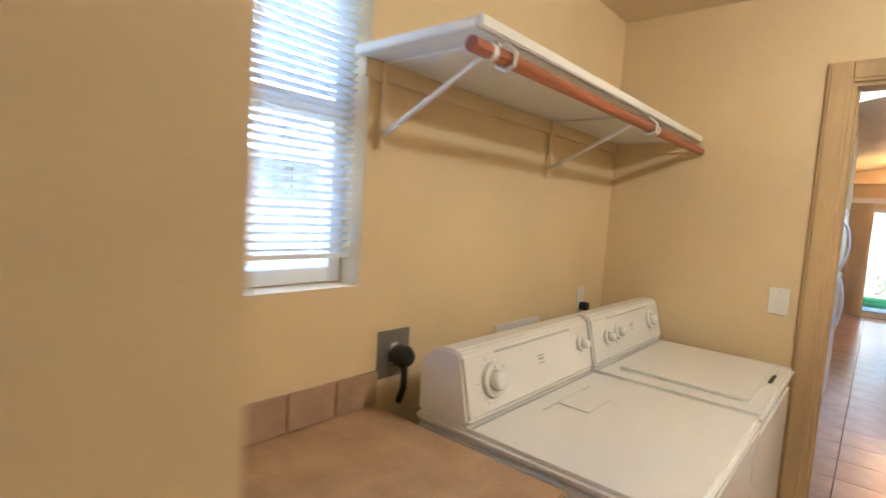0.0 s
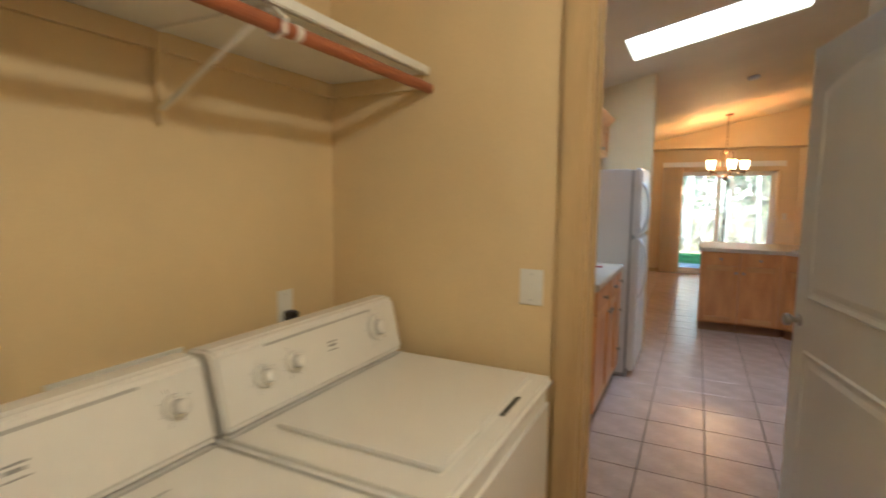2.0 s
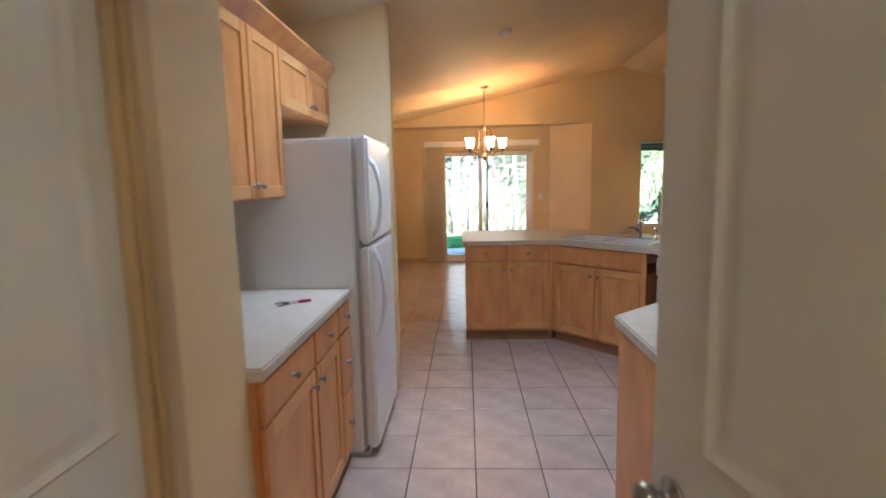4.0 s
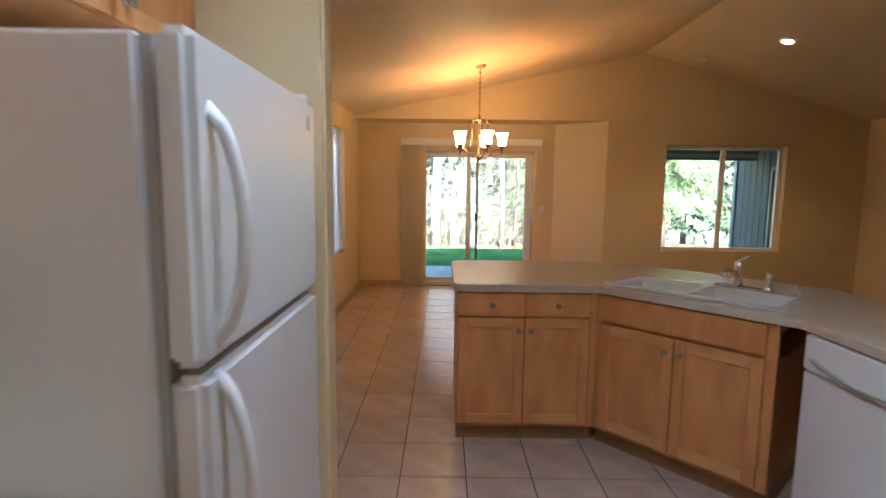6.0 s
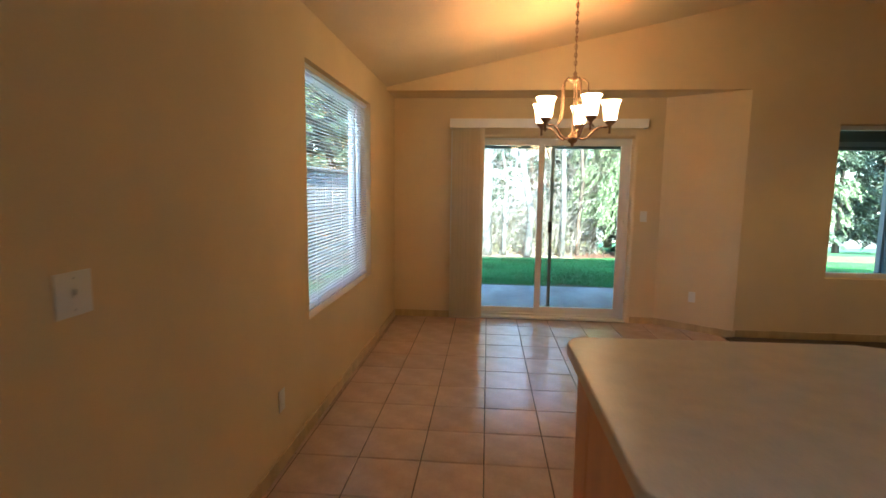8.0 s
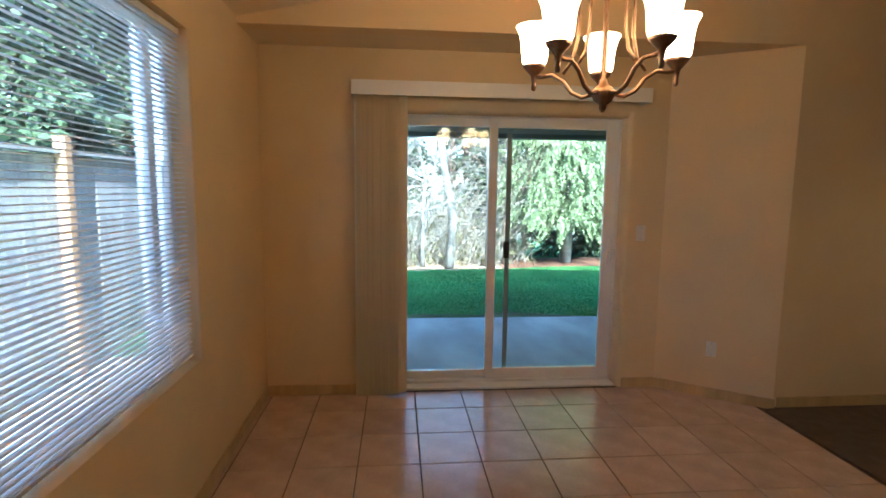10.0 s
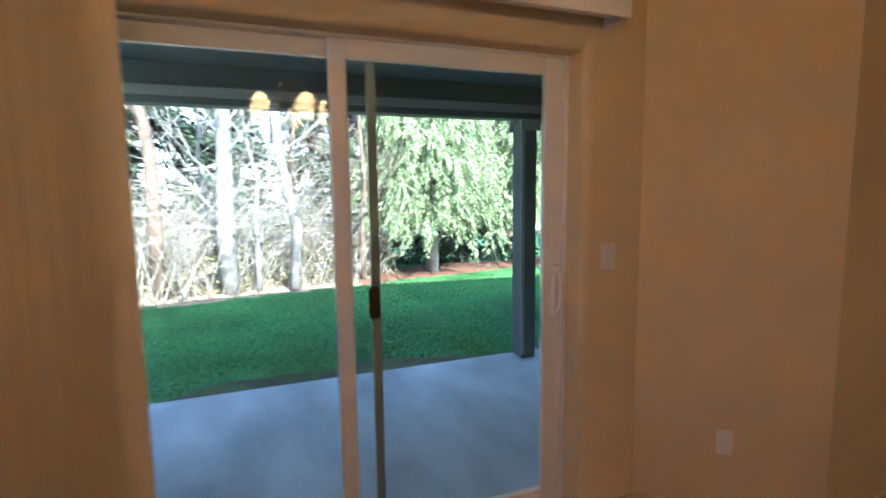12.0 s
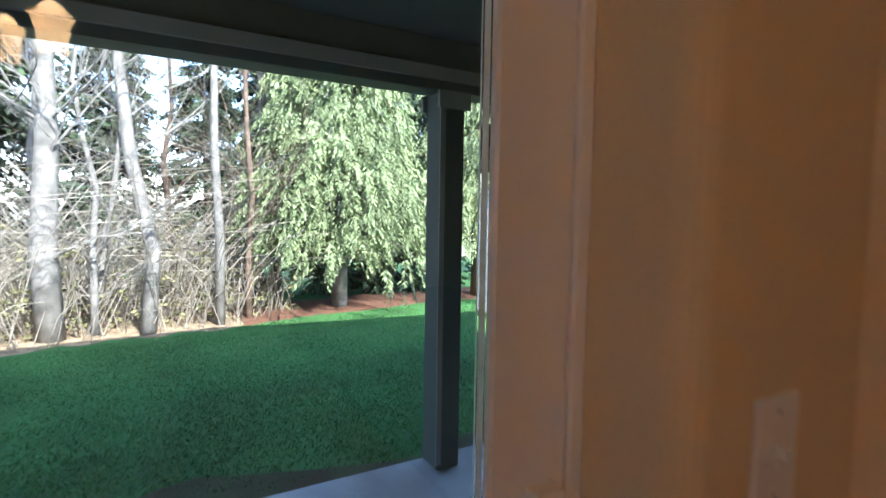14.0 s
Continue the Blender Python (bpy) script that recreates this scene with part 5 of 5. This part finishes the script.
def conifer(name, place, height, radius, base, label, n, material, bark, seed, size, lean=0.0, droop=0.55, leaflets=5, slim=0.24):
    rng = random.Random(seed)
    e = thing(name, place, label, "tree", "trees behind the lawn")
    x, y, z = place
    part("trunk", tube(bmesh.new(), [(x, y, z - 0.2), (x + 0.02, y, z + base), (x + lean, y + 0.05, z + height * 0.5), (x + lean * 1.5, y, z + height)],
                       [radius * 0.095, radius * 0.075, radius * 0.05, 0.02], 9), bark, e, smooth=True)
    sprays, limbs = [], bmesh.new()
    count = n // 14
    for i in range(count):
        t = rng.random() ** 1.15
        h = base + (height - base) * t
        L = radius * (1 - t) ** 0.75 * rng.uniform(0.6, 1.12) + 0.12
        a = rng.uniform(0, 2 * math.pi)
        dx, dy = math.cos(a), math.sin(a)
        sag = rng.uniform(0.25, 0.55) * L
        clump = [(rng.uniform(0.3, 1.0), rng.gauss(0, 0.16), rng.gauss(0, 0.16), rng.gauss(0, 0.06)) for c in range(3)]
        for k in range(14):
            u_, ox, oy, oz = clump[k % 3]
            u_ += rng.gauss(0, 0.035)
            px = x + lean * t + dx * L * u_ + ox + rng.gauss(0, 0.06)
            py = y + dy * L * u_ + oy + rng.gauss(0, 0.06)
            pz = z + h - sag * u_ * u_ + 0.12 * L * u_ + oz - 0.07 * (k // 3) + rng.gauss(0, 0.04)
            sprays.append(((px, py, pz), (dx * 0.7 + rng.gauss(0, 0.2), dy * 0.7 + rng.gauss(0, 0.2), rng.gauss(0, 0.15)), rng.uniform(0.7, 1.35)))
        if i % 3 == 0:
            tube(limbs, [(x + lean * t, y, z + h), (x + lean * t + dx * L * 0.5, y + dy * L * 0.5, z + h - sag * 0.25 + 0.06 * L), (x + lean * t + dx * L, y + dy * L, z + h - sag + 0.12 * L)], [0.022 * radius / 2, 0.012, 0.005], 4, cap=False)
    part("limbs", limbs, bark, e)
    cr_ = new("crown", leaf_mesh("crown", sprays, material, leaflets, size, droop, seed, slim))
    cr_.parent = e
    cr_.matrix_parent_inverse = world_of(e).inverted()
    tagged(cr_, kind="stuff")
    return e


def bare_tree(place, height, r, seed, label, bark, spread=0.55, lean=(0, 0), first=0.25, depth=4):
    rng = random.Random(seed)
    x, y, z = place
    e = thing("bare_tree", place, label, "tree", "bare trees behind the lawn")
    trunk, twigs = bmesh.new(), bmesh.new()
    pts, rs = [], []
    for i in range(8):
        t = i / 7
        pts.append(Vector((x + lean[0] * t + rng.gauss(0, 0.05) * (i > 0), y + lean[1] * t + rng.gauss(0, 0.05) * (i > 0), z - 0.15 + height * t)))
        rs.append(r * (1 - 0.78 * t))
    tube(trunk, pts, rs, 9)
    def branch(p, d, L, rad, lv):
        d = d.normalized()
        path, cur = [p], p
        for i in range(3):
            d = (d + Vector((rng.gauss(0, 0.16), rng.gauss(0, 0.16), rng.gauss(0.07, 0.12)))).normalized()
            cur = cur + d * (L / 3)
            path.append(cur)
        tube(twigs, path, [rad, rad * 0.8, rad * 0.6, rad * 0.35], 4 if lv > 1 else 3, cap=False)
        if lv > 0:
            for i in range(rng.randint(2, 4)):
                at = path[rng.randint(1, 3)]
                nd = (d + Vector((rng.gauss(0, spread), rng.gauss(0, spread), rng.gauss(0.1, spread * 0.7))))
                branch(at, nd, L * rng.uniform(0.45, 0.75), rad * 0.6, lv - 1)
    for i in range(int(14 + 1.6 * height)):
        t = rng.uniform(first, 0.98)
        j = min(6, int(t * 7))
        p = pts[j].lerp(pts[j + 1], t * 7 - j)
        a = rng.uniform(0, 2 * math.pi)
        branch(p, Vector((math.cos(a), math.sin(a), rng.uniform(0.5, 1.3))), height * rng.uniform(0.12, 0.26), min(r * 0.2, 0.024) * (1.1 - t * 0.7), depth - 1)
    part("trunk", trunk, bark, e, smooth=True)
    tw = part("branches", twigs, bark, e)
    tagged(tw, kind="stuff")
    return e


def gz(x, y):
    return ground_z(x, y)


def at_ground(x, y):
    return (x, y, gz(x, y))


conifer("cedar_tree", at_ground(4.22, 21.75), 7.4, 1.7, 1.55, "sunlit light-green cedar with drooping sprays", 9800, M_CEDAR, M_BARK, 3, 0.075, droop=1.15, leaflets=7, slim=0.17)
conifer("cedar_tree", at_ground(7.35, 21.75), 8.0, 2.0, 1.9, "sunlit cedar with a reddish leaning trunk", 7000, M_CEDAR, M_BARKD, 8, 0.08, lean=0.5, droop=1.15, leaflets=7, slim=0.17)
# the rear cedar takes the dark fir colour to paint its shade
conifer("cedar_tree", at_ground(6.1, 24.6), 9.0, 2.1, 0.5, "green cedar behind the lawn, shade put into its dark foliage colour", 3000, M_FIR, M_BARKD, 12, 0.14)
bare_tree(at_ground(0.03, 20.6), 9.5, 0.17, 21, "tall pale alder with bare branches", M_BARK, first=0.12)
bare_tree(at_ground(1.10, 20.6), 9, 0.11, 22, "pale leaning bare alder", M_BARK, lean=(-0.55, 0.3))
bare_tree(at_ground(2.06, 20.9), 10, 0.075, 23, "straight pale slender bare tree", M_BARK, first=0.5)
bare_tree(at_ground(0.38, 20.8), 5, 0.05, 24, "clump of thin pale bare saplings", M_BARK, lean=(0.7, 0), first=0.1)
bare_tree(at_ground(0.50, 20.7), 5, 0.055, 25, "clump of thin pale bare saplings", M_BARK, lean=(-0.15, 0), first=0.1)
bare_tree(at_ground(2.52, 21.2), 7.5, 0.06, 26, "brown bare tree in the thicket", M_BARKD, first=0.15)
bare_tree(at_ground(-1.05, 20.6), 9, 0.13, 27, "mossy bare maple at the lawn's edge", M_BARKD, lean=(-0.4, 0))
bare_tree(at_ground(-2.5, 21.6), 9, 0.12, 28, "pale bare tree in the thicket", M_BARK)
bare_tree(at_ground(1.5, 23.4), 7, 0.07, 29, "thin bare tree in the thicket", M_BARKD, first=0.1)
bare_tree(at_ground(-0.5, 23.2), 7, 0.07, 30, "thin bare tree in the thicket", M_BARK, first=0.1)
bare_tree(at_ground(3.2, 24.0), 8, 0.09, 31, "thin bare tree in the thicket", M_BARK, first=0.15)
fir = conifer("fir_tree", at_ground(-6.0, 33.0), 19.0, 3.4, 2.0, "dark green fir in the woods", 3000, M_FIR, M_BARKD, 40, 0.26, droop=0.35)
rng = random.Random(5)
for i in range(17):
    fx_, fy_ = -16 + i * 2.6 + rng.uniform(-0.9, 0.9), rng.choice((30.0, 34.0, 39.0)) + rng.uniform(-2, 2)
    sc = rng.uniform(0.55, 0.95)
    if -2.6 < fx_ < 3.8:
        sc = rng.uniform(0.40, 0.52)
    copy_thing(fir, pose(fx_, fy_, gz(fx_, fy_) - 0.1, 0, 0, rng.uniform(0, 360)) @ Matrix.Diagonal((sc, sc, sc, 1)))

# thicket: arching stems and pale leaves, past counting
th = bmesh.new()
for i in range(2600):
    x0 = rng.uniform(-8, 3.3)
    y0 = lawn_edge(x0) + rng.uniform(0.25, 5.5)
    a = rng.uniform(0, 2 * math.pi)
    L = rng.uniform(0.7, 3.0)
    hgt = L * rng.uniform(0.5, 1.1)
    z0 = gz(x0, y0)
    tube(th, [(x0, y0, z0 - 0.05), (x0 + math.cos(a) * L * 0.2, y0 + math.sin(a) * L * 0.2, z0 + hgt * 0.55),
              (x0 + math.cos(a) * L * 0.5, y0 + math.sin(a) * L * 0.5, z0 + hgt * 0.9), (x0 + math.cos(a) * L * 0.9, y0 + math.sin(a) * L * 0.9, z0 + hgt * 0.95)],
         [0.009, 0.007, 0.005, 0.002], 3, cap=False)
tagged(part("thicket", th, M_TWIG), "tangle of bare tan stems at the lawn's edge", "brush", kind="stuff")
sp = []
for i in range(5200):
    x0 = rng.uniform(-9, 3.6)
    y0 = lawn_edge(x0) + rng.uniform(0.5, 7)
    sp.append(((x0, y0, gz(x0, y0) + abs(rng.gauss(0, 0.75))), (rng.gauss(0, 1), rng.gauss(0, 1), rng.gauss(0, 0.5)), rng.uniform(0.5, 1.4)))
tagged(new("undergrowth", leaf_mesh("undergrowth", sp, M_SHRUB, leaflets=4, size=0.075, droop=0.1, seed=9)), "yellow-green leafy undergrowth in the woods", "brush", kind="stuff")
# trees beyond the side fence, seen through the dining blind
conifer("fir_tree", (-8.2, 19.5, -0.4), 12.0, 3.0, 1.5, "dark green fir beyond the fence", 3000, M_FIR, M_BARKD, 51, 0.24, droop=0.35)
conifer("fir_tree", (-6.2, 24.5, -0.8), 13.0, 2.8, 1.5, "dark green fir beyond the fence", 2600, M_FIR, M_BARKD, 52, 0.24, droop=0.35)
conifer("fir_tree", (-9.5, 13.5, -0.3), 12.0, 3.2, 1.5, "dark green fir beyond the fence", 2600, M_FIR, M_BARKD, 53, 0.24, droop=0.35)
# neighbour's eave beyond the fence
nh = thing("neighbour_house", (-7.5, 11.5, -0.2), "grey neighbouring house beyond the fence", "house")
part("wall", box(-9.0, 9.0, -0.2, -5.6, 14.0, 2.35), mat("grey_siding", (0.33, 0.35, 0.36), 0.7, var=0.06, scale=3, stretch=(1, 1, 6)), nh)
b = bmesh.new()
prism(b, [(-9.4, 2.35), (-4.9, 2.35), (-4.9, 2.47), (-7.2, 3.5), (-9.4, 3.5)], 8.6, 14.5, TO_XZ)
part("roof", b, M_ROOF, nh)

# mulch border and grass
def edge_strip(name, xa, xb, depth, material, label):
    """A strip of ground cover that follows the lawn's edge, with an uneven margin."""
    b = bmesh.new()
    k = int((xb - xa) / 0.18)
    grid = []
    for i in range(k + 1):
        x = xa + (xb - xa) * i / k
        e = lawn_edge(x) + rng.uniform(-0.05, 0.05)
        grid.append([b.verts.new((x, e + depth * t, ground_z(x, e + depth * t) - 0.012 + 0.045 * min(1, 4 * t) + rng.uniform(0, 0.015))) for t in (0, 0.1, 0.3, 0.6, 1)])
    for r0, r1 in zip(grid, grid[1:]):
        for q in range(4):
            b.faces.new((r0[q], r1[q], r1[q + 1], r0[q + 1]))
    structure(part(name, b, material, smooth=True), label, "ground")


edge_strip("ground_mulch", 2.4, 14.0, 1.9, M_BARKDUST, "reddish bark mulch border along the lawn")
edge_strip("ground_litter", -12.0, 2.4, 5.0, M_LITTER, "tan leaf litter under the bare trees")
so = bmesh.new()
inner, outer = [], []
for i in range(86):
    x = -5.0 + 0.2 * i
    yo = 15.45 + 0.13 * math.sin(x * 1.7) + 0.09 * math.sin(x * 4.3 + 1) + rng.uniform(-0.05, 0.05)
    inner.append(so.verts.new((x, 15.192, ground_z(x, 15.2) + 0.012)))
    outer.append(so.verts.new((x, yo, ground_z(x, yo) + 0.012)))
for i in range(85):
    so.faces.new((inner[i], inner[i + 1], outer[i + 1], outer[i]))
structure(part("ground_soil", so, M_SOIL, smooth=True), "bare mossy soil strip between the lawn and patio", "ground")
g = np.random.default_rng(7)
N = 300000
gx = g.uniform(-5.0, 12.0, N)
gy = 15.22 + (g.uniform(0, 1, N) ** 1.4) * (np.array([lawn_edge(a) for a in gx]) - 15.2)
thin = (gy - 15.22) < g.exponential(0.45, N) * (1 + 0.8 * np.sin(gx * 2.1) * np.sin(gx * 5.3 + 1))
gx, gy = gx[~thin], gy[~thin]
N = len(gx)
gzv = np.array([gz(a, b_) for a, b_ in zip(gx, gy)])
hgt = g.uniform(0.015, 0.034, N)
an = g.uniform(0, 2 * math.pi, N)
wd_ = g.uniform(0.003, 0.006, N)
base_a = np.stack([gx - np.cos(an) * wd_, gy - np.sin(an) * wd_, gzv - 0.005], 1)
base_b = np.stack([gx + np.cos(an) * wd_, gy + np.sin(an) * wd_, gzv - 0.005], 1)
tips = np.stack([gx + g.normal(0, 0.025, N), gy + g.normal(0, 0.025, N), gzv + hgt], 1)
vv = np.stack([base_a, base_b, tips], 1).reshape(-1, 3)
gme = bpy.data.meshes.new("grass")
gme.from_pydata(vv.tolist(), [], np.arange(N * 3).reshape(-1, 3).tolist())
gme.materials.append(M_GRASS)
tagged(new("grass", gme), "short green lawn grass, thin and mossy near the patio", "grass", kind="stuff")

# ---------------------------------------------------------------- floor tiles
floor_ob = bpy.data.objects["floor"]
TX, TY, GX, GY = 0.342, 0.352, 0.06, 6.156


def tile_mesh(w, h):
    b = bmesh.new()
    c = 0.0022
    rings = []
    for ins, z in ((0.0, -0.0065), (0.0, -0.0016), (c, 0.0)):
        rings.append([b.verts.new(p) for p in ((ins, ins, z), (w - ins, ins, z), (w - ins, h - ins, z), (ins, h - ins, z))])
    for r0, r1 in zip(rings, rings[1:]):
        for k in range(4):
            b.faces.new((r0[k], r0[(k + 1) % 4], r1[(k + 1) % 4], r1[k]))
    b.faces.new(rings[-1])
    return mesh_of("tile", b, M_TILE)


meshes = {}
for i in range(-4, 9):
    for j in range(-11, 20):
        x0, x1 = GX + i * TX + 0.003, GX + (i + 1) * TX - 0.003
        y0, y1 = GY + j * TY + 0.003, GY + (j + 1) * TY - 0.003
        x0, x1 = max(x0, -0.998), min(x1, 2.466)
        y0, y1 = max(y0, 3.105), min(y1, 12.782)
        if x1 - x0 < 0.02 or y1 - y0 < 0.02:
            continue
        if (x1 < -0.35 and y1 < 6.9) or (x0 > 1.05 and y1 < 5.3) or (x0 > 1.9 and y1 < 7.6) or (x0 > 0.40 and x1 < 1.15 and y0 > 8.0 and y1 < 8.7) or (x0 > 1.0 and y0 < 4.7):
            continue
        key = (round(x1 - x0, 4), round(y1 - y0, 4))
        if key not in meshes:
            meshes[key] = tile_mesh(*key)
        piece("tile", meshes[key], floor_ob, pose(x0, y0, 0))
